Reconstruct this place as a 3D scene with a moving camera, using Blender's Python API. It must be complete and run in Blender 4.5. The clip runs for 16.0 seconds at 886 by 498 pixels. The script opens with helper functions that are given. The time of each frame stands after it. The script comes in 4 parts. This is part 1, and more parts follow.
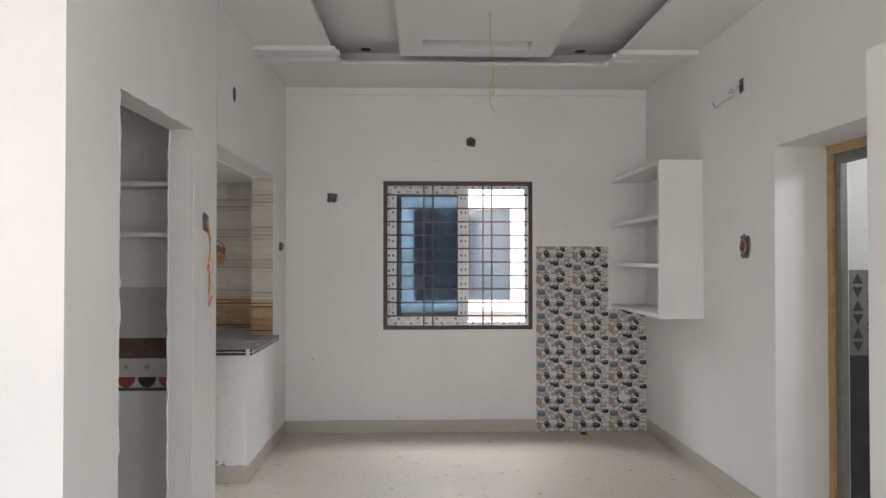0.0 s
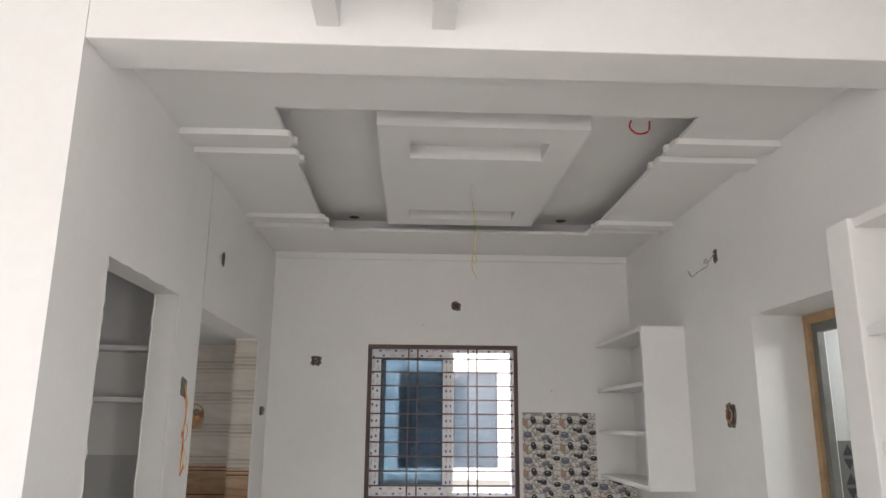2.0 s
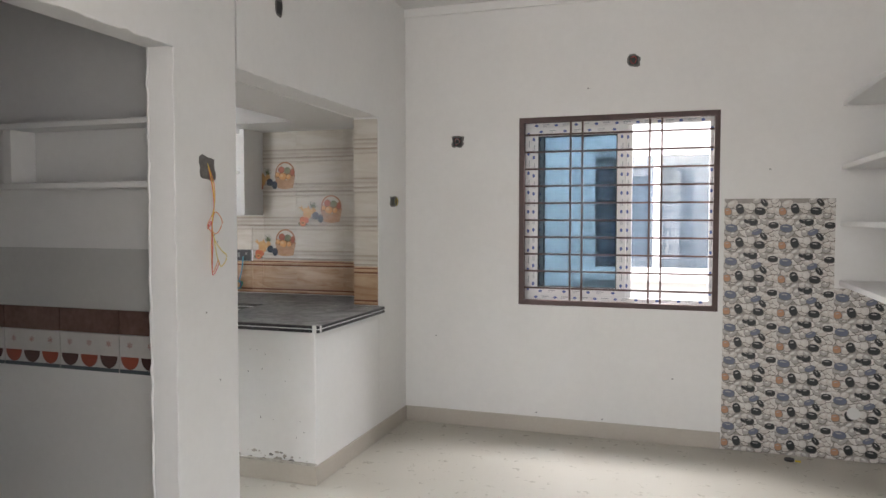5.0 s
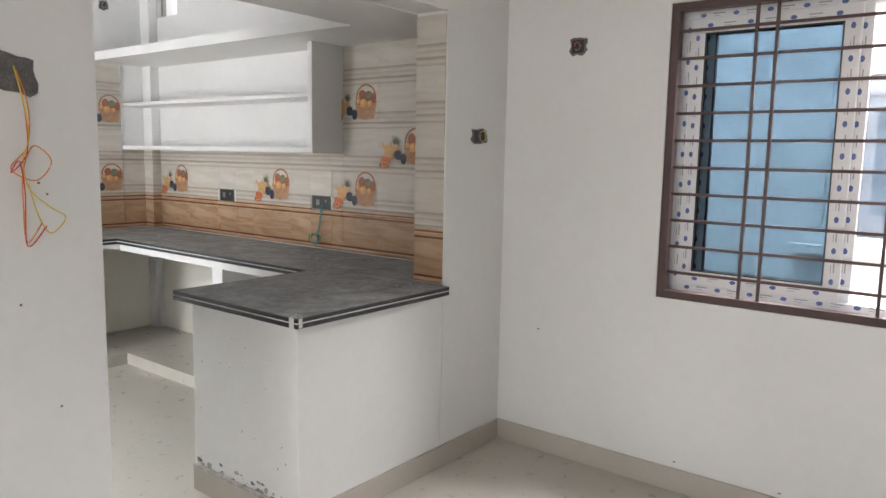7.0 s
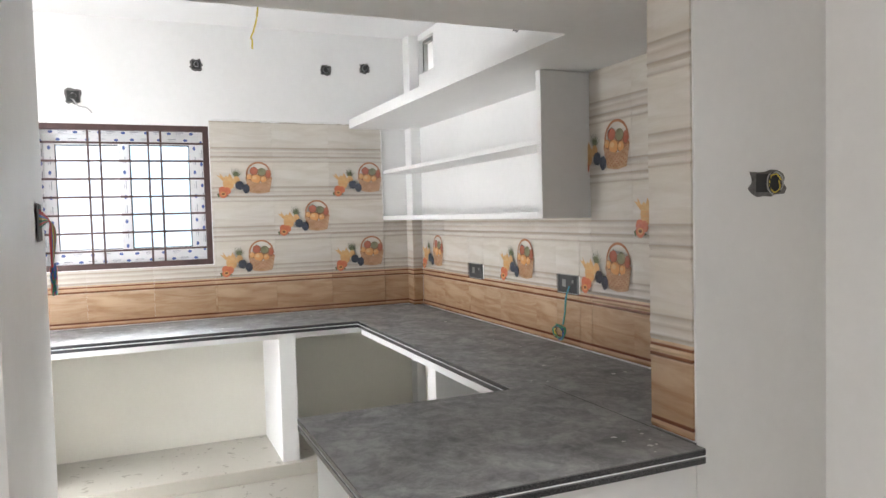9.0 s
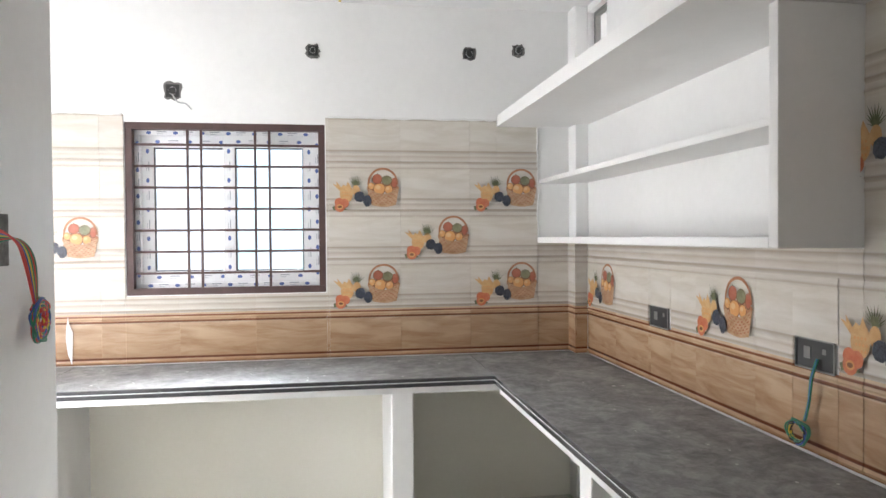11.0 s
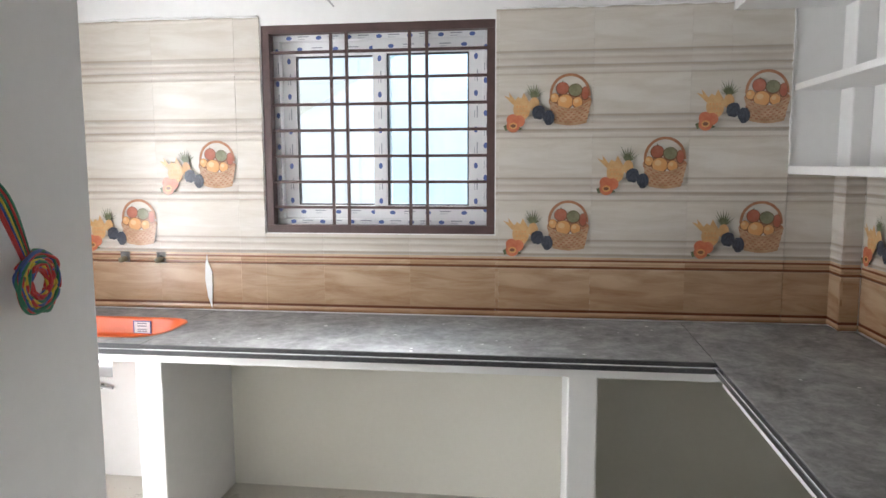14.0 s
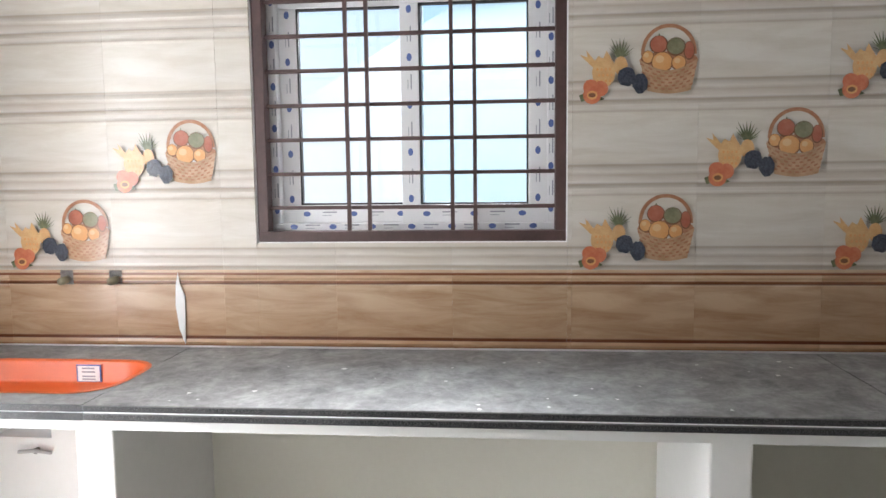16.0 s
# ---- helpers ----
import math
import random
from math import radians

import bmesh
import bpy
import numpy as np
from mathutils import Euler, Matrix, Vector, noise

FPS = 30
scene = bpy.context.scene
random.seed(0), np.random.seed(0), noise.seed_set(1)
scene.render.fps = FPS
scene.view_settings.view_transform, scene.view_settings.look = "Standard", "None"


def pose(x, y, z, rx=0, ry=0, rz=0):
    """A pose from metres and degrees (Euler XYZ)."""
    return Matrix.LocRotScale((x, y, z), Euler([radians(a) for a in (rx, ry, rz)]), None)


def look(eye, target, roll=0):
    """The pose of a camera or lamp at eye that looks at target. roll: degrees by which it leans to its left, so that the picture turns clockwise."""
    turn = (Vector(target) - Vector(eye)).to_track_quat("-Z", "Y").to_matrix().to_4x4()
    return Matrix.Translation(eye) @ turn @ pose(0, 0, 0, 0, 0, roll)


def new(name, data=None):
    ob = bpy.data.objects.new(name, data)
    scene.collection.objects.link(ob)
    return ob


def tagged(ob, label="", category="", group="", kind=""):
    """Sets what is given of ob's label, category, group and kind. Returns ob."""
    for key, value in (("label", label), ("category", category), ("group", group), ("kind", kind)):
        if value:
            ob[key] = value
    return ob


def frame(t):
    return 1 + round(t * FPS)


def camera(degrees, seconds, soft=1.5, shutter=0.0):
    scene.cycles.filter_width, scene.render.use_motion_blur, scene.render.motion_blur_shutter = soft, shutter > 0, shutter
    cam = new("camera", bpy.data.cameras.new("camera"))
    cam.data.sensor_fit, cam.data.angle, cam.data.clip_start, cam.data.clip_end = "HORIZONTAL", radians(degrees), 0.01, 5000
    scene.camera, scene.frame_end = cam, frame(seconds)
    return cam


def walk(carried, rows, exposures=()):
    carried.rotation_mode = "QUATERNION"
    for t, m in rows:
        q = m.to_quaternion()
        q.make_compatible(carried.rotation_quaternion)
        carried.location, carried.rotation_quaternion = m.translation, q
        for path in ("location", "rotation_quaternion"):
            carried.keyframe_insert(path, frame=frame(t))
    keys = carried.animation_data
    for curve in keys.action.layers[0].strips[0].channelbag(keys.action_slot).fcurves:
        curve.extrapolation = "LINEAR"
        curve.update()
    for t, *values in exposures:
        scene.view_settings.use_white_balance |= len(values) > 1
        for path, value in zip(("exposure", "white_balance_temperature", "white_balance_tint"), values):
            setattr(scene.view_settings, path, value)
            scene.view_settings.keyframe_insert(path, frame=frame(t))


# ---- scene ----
# ---- camera and its walk ----
cam = camera(63.3, 16.0)
PATH = [
    (0, (0.062, -0.01, 1.459), (0.125, 1.989, 1.489), 0.0),
    (0.5, (0.081, -0.021, 1.46), (0.128, 1.968, 1.671), 0.4),
    (1, (0.086, -0.032, 1.475), (0.148, 1.94, 1.804), 0.5),
    (1.5, (0.085, -0.037, 1.489), (0.15, 1.917, 1.911), 0.7),
    (2, (0.104, -0.044, 1.489), (0.19, 1.898, 1.957), 0.4),
    (2.5, (0.134, -0.031, 1.485), (0.277, 1.907, 1.958), -0.9),
    (3, (0.202, 0.123, 1.46), (0.268, 2.09, 1.817), -0.8),
    (3.5, (0.341, 0.373, 1.451), (0.304, 2.362, 1.654), -2.4),
    (4, (0.587, 0.644, 1.457), (0.193, 2.604, 1.491), 0.2),
    (4.2, (0.66, 0.751, 1.445), (0.181, 2.693, 1.441), 0.4),
    (6.3, (0.866, 2.434, 1.445), (-0.071, 4.194, 1.287), -0.9),
    (6.5, (0.904, 2.612, 1.441), (-0.14, 4.309, 1.273), -0.9),
    (7, (0.943, 3.035, 1.467), (-0.281, 4.596, 1.212), 1.1),
    (7.5, (0.905, 3.458, 1.485), (-0.471, 4.894, 1.271), -0.2),
    (8, (0.822, 3.832, 1.49), (-0.802, 4.99, 1.333), 0.9),
    (8.5, (0.631, 4.077, 1.479), (-1.12, 5.035, 1.343), 0.4),
    (9, (0.402, 4.264, 1.504), (-1.436, 5.048, 1.408), -1.5),
    (9.5, (0.179, 4.474, 1.511), (-1.729, 5.072, 1.451), 1.6),
    (10, (-0.069, 4.614, 1.505), (-2.02, 5.051, 1.436), 0.2),
    (10.2, (-0.176, 4.654, 1.511), (-2.134, 5.059, 1.458), -0.6),
    (12.3, (-1.1, 4.933, 1.515), (-3.095, 4.908, 1.373), 1.0),
    (12.5, (-1.162, 5.0, 1.518), (-3.15, 4.848, 1.361), -0.2),
    (13, (-1.271, 5.107, 1.524), (-3.237, 4.757, 1.417), 0.8),
    (13.5, (-1.402, 5.14, 1.517), (-3.362, 4.781, 1.348), -1.4),
    (14, (-1.404, 4.904, 1.513), (-3.372, 4.635, 1.282), -0.2),
    (14.5, (-1.42, 4.688, 1.524), (-3.401, 4.626, 1.255), 0.9),
    (15, (-1.588, 4.589, 1.491), (-3.575, 4.626, 1.263), 0.5),
    (15.5, (-1.81, 4.514, 1.41), (-3.802, 4.47, 1.238), 0.6),
    (16, (-2.121, 4.542, 1.427), (-4.102, 4.353, 1.23), -0.7),
]
walk(cam, [(t, look(eye, target, roll)) for t, eye, target, roll in PATH],
     exposures=[(0.0, 1.05), (2.5, 1.18), (4.2, 1.4), (6.5, 1.42), (8.0, 1.7), (9.0, 1.72), (10.2, 1.7), (12.5, 1.25), (13.0, 1.0), (13.5, 0.65), (14.2, 1.32), (14.5, 1.42), (16.0, 1.05)])

# ---- world, sun and large lights ----
world = bpy.data.worlds.new("sky")
scene.world = world
world.use_nodes = True
wn = world.node_tree
sky = wn.nodes.new("ShaderNodeTexSky")
sky.sky_type, sky.sun_disc = "NISHITA", False
sky.sun_elevation, sky.sun_rotation = radians(64), radians(195)
sky.dust_density, sky.air_density = 4.0, 1.0
wn.nodes["Background"].inputs["Strength"].default_value = 0.15
wn.links.new(sky.outputs["Color"], wn.nodes["Background"].inputs["Color"])

sun = new("sun", bpy.data.lights.new("sun", "SUN"))
sun.data.energy, sun.data.angle, sun.data.color = 3.0, radians(0.5), (1.0, 0.96, 0.9)
sun.matrix_world = pose(0, 0, 20, 26, 0, -15)


def window_light(name, x, y, z, target, width, height, watts, colour):
    lamp = new(name, bpy.data.lights.new(name, "AREA"))
    lamp.data.shape, lamp.data.size, lamp.data.size_y = "RECTANGLE", width, height
    lamp.data.energy, lamp.data.color = watts, colour
    lamp.matrix_world = look((x, y, z), target)
    return lamp


window_light("daylight_hall_window", 0.40, 7.0, 2.85, (0.4, 3.6, 1.5), 1.4, 0.9, 100, (1.0, 0.97, 0.99))
window_light("daylight_kitchen_window", -7.4, 4.22, 3.50, (-3.6, 4.3, 1.5), 2.0, 0.9, 250, (0.94, 0.955, 1.0))
window_light("daylight_front_opening", -0.9, -3.6, 1.6, (-0.5, 3, 1.5), 3.4, 2.4, 42, (1.0, 0.97, 0.99))
# two fill lamps in unseen side openings, added to brighten the hall's walls
window_light("fill_front_right", 2.25, 0.3, 1.2, (-1.08, 3.0, 1.4), 1.0, 2.2, 15, (1.0, 0.97, 0.99))
window_light("fill_front_left", -3.35, 0.3, 1.6, (0.6, 1.8, 1.5), 1.8, 1.4, 8, (1.0, 0.97, 0.99))
window_light("daylight_utility_door", -3.28, 2.66, 1.15, (-2.9, 6.0, 0.9), 0.6, 1.9, 20, (0.94, 0.955, 1.0))
window_light("daylight_bath_vent", 3.55, 3.2, 2.3, (2.4, 3.7, 1.3), 0.5, 0.4, 12, (0.95, 0.98, 1.0))

# ---- materials ----
def shader(name):
    m = bpy.data.materials.new(name)
    m.use_nodes = True
    nt = m.node_tree
    return m, nt, nt.nodes["Principled BSDF"]


def node(nt, kind, **values):
    n = nt.nodes.new(kind)
    for key, value in values.items():
        n.inputs[key].default_value = value
    return n


def coords(nt, scale=(1, 1, 1), space="Object"):
    tc = nt.nodes.new("ShaderNodeTexCoord")
    mp = nt.nodes.new("ShaderNodeMapping")
    mp.inputs["Scale"].default_value = scale
    nt.links.new(tc.outputs[space], mp.inputs["Vector"])
    return mp.outputs["Vector"]


def ramp(nt, source, stops):
    r = nt.nodes.new("ShaderNodeValToRGB")
    el = r.color_ramp.elements
    while len(el) < len(stops):
        el.new(0.5)
    for e, (p, c) in zip(el, stops):
        e.position, e.color = p, (*c, 1)
    nt.links.new(source, r.inputs["Fac"])
    return r.outputs["Color"]


def mixed(nt, fac, a, b, mode="MIX"):
    mx = nt.nodes.new("ShaderNodeMix")
    mx.data_type, mx.blend_type = "RGBA", mode
    for sock, value in ((mx.inputs[0], fac), (mx.inputs[6], a), (mx.inputs[7], b)):
        if isinstance(value, bpy.types.NodeSocket):
            nt.links.new(value, sock)
        elif isinstance(value, tuple):
            sock.default_value = (*value, 1)
        else:
            sock.default_value = value
    return mx.outputs[2]


def bumped(nt, bsdf, height, strength, distance):
    b = nt.nodes.new("ShaderNodeBump")
    b.inputs["Strength"].default_value, b.inputs["Distance"].default_value = strength, distance
    nt.links.new(height, b.inputs["Height"])
    nt.links.new(b.outputs["Normal"], bsdf.inputs["Normal"])


def mottled(name, dark, light, scale=3.0, fine=60.0, rough=0.6, bump=0.15, metal=0.0, depth=0.002):
    """A surface with large soft blotches and a fine grain, with a light relief."""
    m, nt, bsdf = shader(name)
    v = coords(nt)
    big = node(nt, "ShaderNodeTexNoise", Scale=scale, Detail=6.0, Roughness=0.6)
    small = node(nt, "ShaderNodeTexNoise", Scale=fine, Detail=4.0, Roughness=0.6)
    for n in (big, small):
        nt.links.new(v, n.inputs["Vector"])
    c = mixed(nt, 0.3, ramp(nt, big.outputs["Fac"], [(0.3, dark), (0.7, light)]), ramp(nt, small.outputs["Fac"], [(0.3, dark), (0.7, light)]))
    nt.links.new(c, bsdf.inputs["Base Color"])
    bsdf.inputs["Roughness"].default_value, bsdf.inputs["Metallic"].default_value = rough, metal
    bumped(nt, bsdf, small.outputs["Fac"], bump, depth)
    return m


def plain(name, colour, rough=0.5, metal=0.0):
    return mottled(name, tuple(c * 0.88 for c in colour), colour, 8.0, 90.0, rough, 0.08, metal)


WALL = mottled("white_wall_paint", (0.77, 0.765, 0.75), (0.84, 0.835, 0.82), 1.6, 26.0, 0.55, 0.3)
CEILING = mottled("white_ceiling_paint", (0.76, 0.755, 0.745), (0.81, 0.81, 0.80), 1.2, 70.0, 0.75, 0.1)
# grey for bare wash room plaster, and for the bathroom's dimness
GREY_BARE_DIM = mottled("grey_bare_and_dim_wall", (0.50, 0.50, 0.48), (0.58, 0.575, 0.56), 1.3, 40.0, 0.7, 0.2)
ALCOVE = mottled("cream_alcove_paint", (0.74, 0.715, 0.63), (0.80, 0.78, 0.70), 1.4, 50.0, 0.7, 0.2)
PLASTER = mottled("broken_plaster", (0.10, 0.095, 0.09), (0.26, 0.25, 0.24), 30.0, 160.0, 0.95, 0.9, 0.0, 0.01)
FLAKED = mottled("dirty_peeled_paint", (0.28, 0.25, 0.21), (0.62, 0.60, 0.56), 25.0, 120.0, 0.9, 0.6)
PVC = mottled("white_window_plastic", (0.80, 0.81, 0.82), (0.84, 0.85, 0.86), 5.0, 80.0, 0.35, 0.03)
STEEL = mottled("brown_painted_steel", (0.052, 0.028, 0.026), (0.10, 0.055, 0.05), 12.0, 90.0, 0.5, 0.3)
GASKET = plain("black_gasket_rubber", (0.02, 0.02, 0.022), 0.6)
BLUE_PRINT = plain("blue_film_print", (0.10, 0.16, 0.42), 0.4)
GREY_PRINT = plain("grey_film_print", (0.35, 0.37, 0.42), 0.4)
WOOD = mottled("raw_door_wood", (0.36, 0.22, 0.11), (0.55, 0.38, 0.22), 9.0, 70.0, 0.6, 0.25)
GREY_METAL = mottled("dull_grey_aluminium", (0.20, 0.20, 0.19), (0.30, 0.30, 0.28), 8.0, 90.0, 0.45, 0.1, 0.5)
SINK = mottled("orange_sink_coating", (0.62, 0.10, 0.025), (0.72, 0.14, 0.04), 5.0, 200.0, 0.35, 0.12)
COPPER_RED = plain("red_wire_plastic", (0.62, 0.05, 0.05), 0.4)
WIRE_YELLOW = plain("yellow_wire_plastic", (0.72, 0.55, 0.06), 0.4)
WIRE_ORANGE = plain("orange_wire_plastic", (0.72, 0.25, 0.05), 0.4)
WIRE_BLUE = plain("blue_wire_plastic", (0.05, 0.12, 0.42), 0.4)
WIRE_GREEN = plain("green_wire_plastic", (0.03, 0.22, 0.12), 0.4)
WIRE_BLACK = plain("black_wire_plastic", (0.02, 0.02, 0.02), 0.4)
WIRE_GREY = plain("grey_wire_plastic", (0.42, 0.42, 0.42), 0.5)
BOX = plain("dark_metal_box", (0.06, 0.06, 0.06), 0.55, 0.4)
BRASS = plain("dull_brass", (0.26, 0.24, 0.16), 0.45, 0.4)
PIPE = plain("white_conduit_plastic", (0.74, 0.74, 0.72), 0.4)
HOUSE = mottled("white_house_paint", (0.76, 0.77, 0.78), (0.82, 0.83, 0.84), 1.0, 20.0, 0.7, 0.2)
EARTH = mottled("dry_earth", (0.20, 0.16, 0.12), (0.34, 0.28, 0.22), 0.5, 12.0, 0.95, 0.5)


def granite():
    m, nt, bsdf = shader("dusty_black_granite")
    v = coords(nt)
    speck = node(nt, "ShaderNodeTexNoise", Scale=420.0, Detail=2.0)
    dust = node(nt, "ShaderNodeTexNoise", Scale=3.4, Detail=9.0, Roughness=0.7, Distortion=1.4)
    smear = node(nt, "ShaderNodeTexNoise", Scale=8.0, Detail=8.0, Roughness=0.68, Distortion=1.0)
    scuff = node(nt, "ShaderNodeTexNoise", Scale=22.0, Detail=8.0, Roughness=0.75, Distortion=0.6)
    for n in (speck, dust, smear, scuff):
        nt.links.new(v, n.inputs["Vector"])
    base = ramp(nt, speck.outputs["Fac"], [(0.45, (0.022, 0.022, 0.024)), (0.72, (0.09, 0.09, 0.095))])
    up = nt.nodes.new("ShaderNodeNewGeometry")
    sep = nt.nodes.new("ShaderNodeSeparateXYZ")
    nt.links.new(up.outputs["Normal"], sep.inputs[0])
    cover = mixed(nt, 0.4, ramp(nt, dust.outputs["Fac"], [(0.36, (0.25, 0.25, 0.25)), (0.64, (0.9, 0.9, 0.9))]), ramp(nt, smear.outputs["Fac"], [(0.38, (0.1, 0.1, 0.1)), (0.50, (0.38, 0.38, 0.38)), (0.60, (0.75, 0.75, 0.75)), (0.70, (1, 1, 1))]))
    cover = mixed(nt, 0.2, cover, ramp(nt, scuff.outputs["Fac"], [(0.42, (0.0, 0.0, 0.0)), (0.58, (1, 1, 1))]))
    on_top = nt.nodes.new("ShaderNodeMath")
    on_top.operation, on_top.use_clamp = "MULTIPLY", True
    nt.links.new(sep.outputs["Z"], on_top.inputs[0])
    nt.links.new(cover, on_top.inputs[1])
    nt.links.new(mixed(nt, on_top.outputs[0], base, (0.47, 0.467, 0.46)), bsdf.inputs["Base Color"])
    nt.links.new(ramp(nt, on_top.outputs[0], [(0.0, (0.24, 0.24, 0.24)), (0.12, (0.58, 0.58, 0.58)), (0.7, (0.85, 0.85, 0.85))]), bsdf.inputs["Roughness"])
    bumped(nt, bsdf, smear.outputs["Fac"], 0.1, 0.002)
    return m


def tile_stripes(name, stops, seed, rough=0.27):
    """Glazed tile, printed with level bands that follow its moulded ridges, and faint clouds."""
    m, nt, bsdf = shader(name)
    v = coords(nt, (2.0, 2.0, 14.0))
    info = nt.nodes.new("ShaderNodeObjectInfo")
    grain = node(nt, "ShaderNodeTexNoise", Scale=1.6, Detail=7.0, Roughness=0.6, Distortion=1.2)
    grain.noise_dimensions = "4D"
    nt.links.new(v, grain.inputs["Vector"])
    nt.links.new(info.outputs["Random"], grain.inputs["W"])
    tc = nt.nodes.new("ShaderNodeTexCoord")
    sep = nt.nodes.new("ShaderNodeSeparateXYZ")
    nt.links.new(tc.outputs["Object"], sep.inputs[0])
    scaled = nt.nodes.new("ShaderNodeMath")
    scaled.operation = "MULTIPLY"
    scaled.inputs[1].default_value = 1 / TILE_H
    nt.links.new(sep.outputs["Z"], scaled.inputs[0])
    band = ramp(nt, scaled.outputs[0], stops)
    cloud = ramp(nt, grain.outputs["Fac"], [(0.3, seed), (0.62, (1, 1, 1))])
    tone = node(nt, "ShaderNodeMapRange")
    nt.links.new(info.outputs["Random"], tone.inputs["Value"])
    tone.inputs["To Min"].default_value = 0.94
    c = mixed(nt, 1.0, band, cloud, "MULTIPLY")
    nt.links.new(mixed(nt, 1.0, c, tone.outputs["Result"], "MULTIPLY"), bsdf.inputs["Base Color"])
    bsdf.inputs["Roughness"].default_value = rough
    bumped(nt, bsdf, grain.outputs["Fac"], 0.03, 0.002)
    return m


TILE_W, TILE_H, TILE_N = 0.3755, 0.2535, 0.386  # TILE_N: the north wall's wider joints
CREAM, SAND, SHADE = (0.67, 0.635, 0.58), (0.53, 0.475, 0.41), (0.43, 0.375, 0.315)
TILE_CREAM = tile_stripes("cream_glazed_tile", [(0.0, (0.61, 0.56, 0.49)), (0.05, SHADE), (0.075, CREAM), (0.16, SAND), (0.2, CREAM), (0.28, SHADE), (0.30, (0.64, 0.6, 0.53)),
                          (0.45, CREAM), (0.9, (0.67, 0.63, 0.56)), (0.92, SAND), (0.95, CREAM)], (0.86, 0.83, 0.79))
TILE_WOOD = tile_stripes("wood_look_glazed_tile", [(0.0, (0.24, 0.09, 0.04)), (0.025, (0.48, 0.30, 0.17)), (0.085, (0.54, 0.37, 0.24)), (0.095, (0.13, 0.04, 0.018)), (0.125, (0.15, 0.05, 0.02)), (0.14, (0.43, 0.28, 0.17)), (0.30, (0.46, 0.31, 0.19)),
                         (0.79, (0.52, 0.375, 0.245)), (0.805, (0.70, 0.56, 0.41)), (0.825, (0.15, 0.055, 0.022)), (0.85, (0.20, 0.075, 0.03)), (0.865, (0.60, 0.43, 0.28)), (0.925, (0.66, 0.50, 0.34)), (0.935, (0.20, 0.075, 0.03)), (0.955, (0.24, 0.09, 0.04)), (0.97, (0.66, 0.52, 0.38))], (0.66, 0.54, 0.45))
GRANITE = granite()


def floor_tiles():
    m, nt, bsdf = shader("cream_vitrified_floor")
    v = coords(nt)
    big = node(nt, "ShaderNodeTexNoise", Scale=1.1, Detail=7.0, Roughness=0.6)
    dust = node(nt, "ShaderNodeTexNoise", Scale=14.0, Detail=7.0, Roughness=0.7)
    for n in (big, dust):
        nt.links.new(v, n.inputs["Vector"])
    c = mixed(nt, 0.35, ramp(nt, big.outputs["Fac"], [(0.3, (0.50, 0.47, 0.405)), (0.7, (0.57, 0.54, 0.475))]), ramp(nt, dust.outputs["Fac"], [(0.35, (0.515, 0.487, 0.43)), (0.7, (0.575, 0.55, 0.495))]))
    nt.links.new(c, bsdf.inputs["Base Color"])
    nt.links.new(ramp(nt, dust.outputs["Fac"], [(0.3, (0.22, 0.22, 0.22)), (0.75, (0.5, 0.5, 0.5))]), bsdf.inputs["Roughness"])
    bumped(nt, bsdf, dust.outputs["Fac"], 0.04, 0.001)
    return m


FLOOR = floor_tiles()
SKIRT = mottled("beige_skirting_tile", (0.46, 0.42, 0.365), (0.54, 0.50, 0.44), 2.0, 60.0, 0.35, 0.06)


PEBBLE = mottled("pebble_tile_ground", (0.26, 0.24, 0.22), (0.40, 0.37, 0.34), 30.0, 90.0, 0.3, 0.05)
PEBBLES = [mottled("pebble_print_" + n, tuple(c * 0.72 for c in k), k, 30.0, 110.0, 0.3, 0.05) for n, k in
           (("white", (0.76, 0.73, 0.69)), ("cream", (0.68, 0.635, 0.59)), ("grey", (0.50, 0.475, 0.45)), ("black", (0.03, 0.032, 0.035)), ("blue", (0.17, 0.19, 0.26)), ("brown", (0.55, 0.30, 0.18)), ("shade", (0.20, 0.18, 0.16)), ("shine", (0.80, 0.78, 0.75)))]


def glass(name, tint, rough=0.0, ior=1.45):
    m, nt, bsdf = shader(name)
    bsdf.inputs["Base Color"].default_value = (*tint, 1)
    bsdf.inputs["Transmission Weight"].default_value = 1.0
    bsdf.inputs["Roughness"].default_value = rough
    bsdf.inputs["IOR"].default_value = ior
    return m


BLUE_GLASS = glass("blue_tinted_glass", (0.255, 0.325, 0.375), 0.0, 1.1)
PALE_GLASS = glass("pale_blue_glass", (0.72, 0.87, 0.94))
CLEAR_GLASS = glass("clear_window_glass", (0.9, 0.93, 0.95))
SLATE_BLUE = mottled("grey_blue_backing", (0.10, 0.13, 0.17), (0.20, 0.24, 0.30), 3.0, 30.0, 0.9, 0.2)
PALE_HOUSE = mottled("pale_blue_house_paint", (0.46, 0.53, 0.58), (0.52, 0.59, 0.64), 1.0, 20.0, 0.7, 0.2)


# ---- mesh helpers ----
def add_box(bm, x0, x1, y0, y1, z0, z1, bevel=0.0):
    vs = [bm.verts.new((x, y, z)) for x in (x0, x1) for y in (y0, y1) for z in (z0, z1)]
    faces = [bm.faces.new([vs[i] for i in f]) for f in ((0, 1, 3, 2), (4, 6, 7, 5), (0, 4, 5, 1), (2, 3, 7, 6), (0, 2, 6, 4), (1, 5, 7, 3))]
    if bevel:
        bmesh.ops.bevel(bm, geom=list({e for f in faces for e in f.edges}), offset=bevel, segments=2, affect="EDGES", profile=0.6)
    return bm


def boxes(*rows, bevel=0.0):
    bm = bmesh.new()
    for row in rows:
        add_box(bm, *row, bevel=bevel)
    return bm


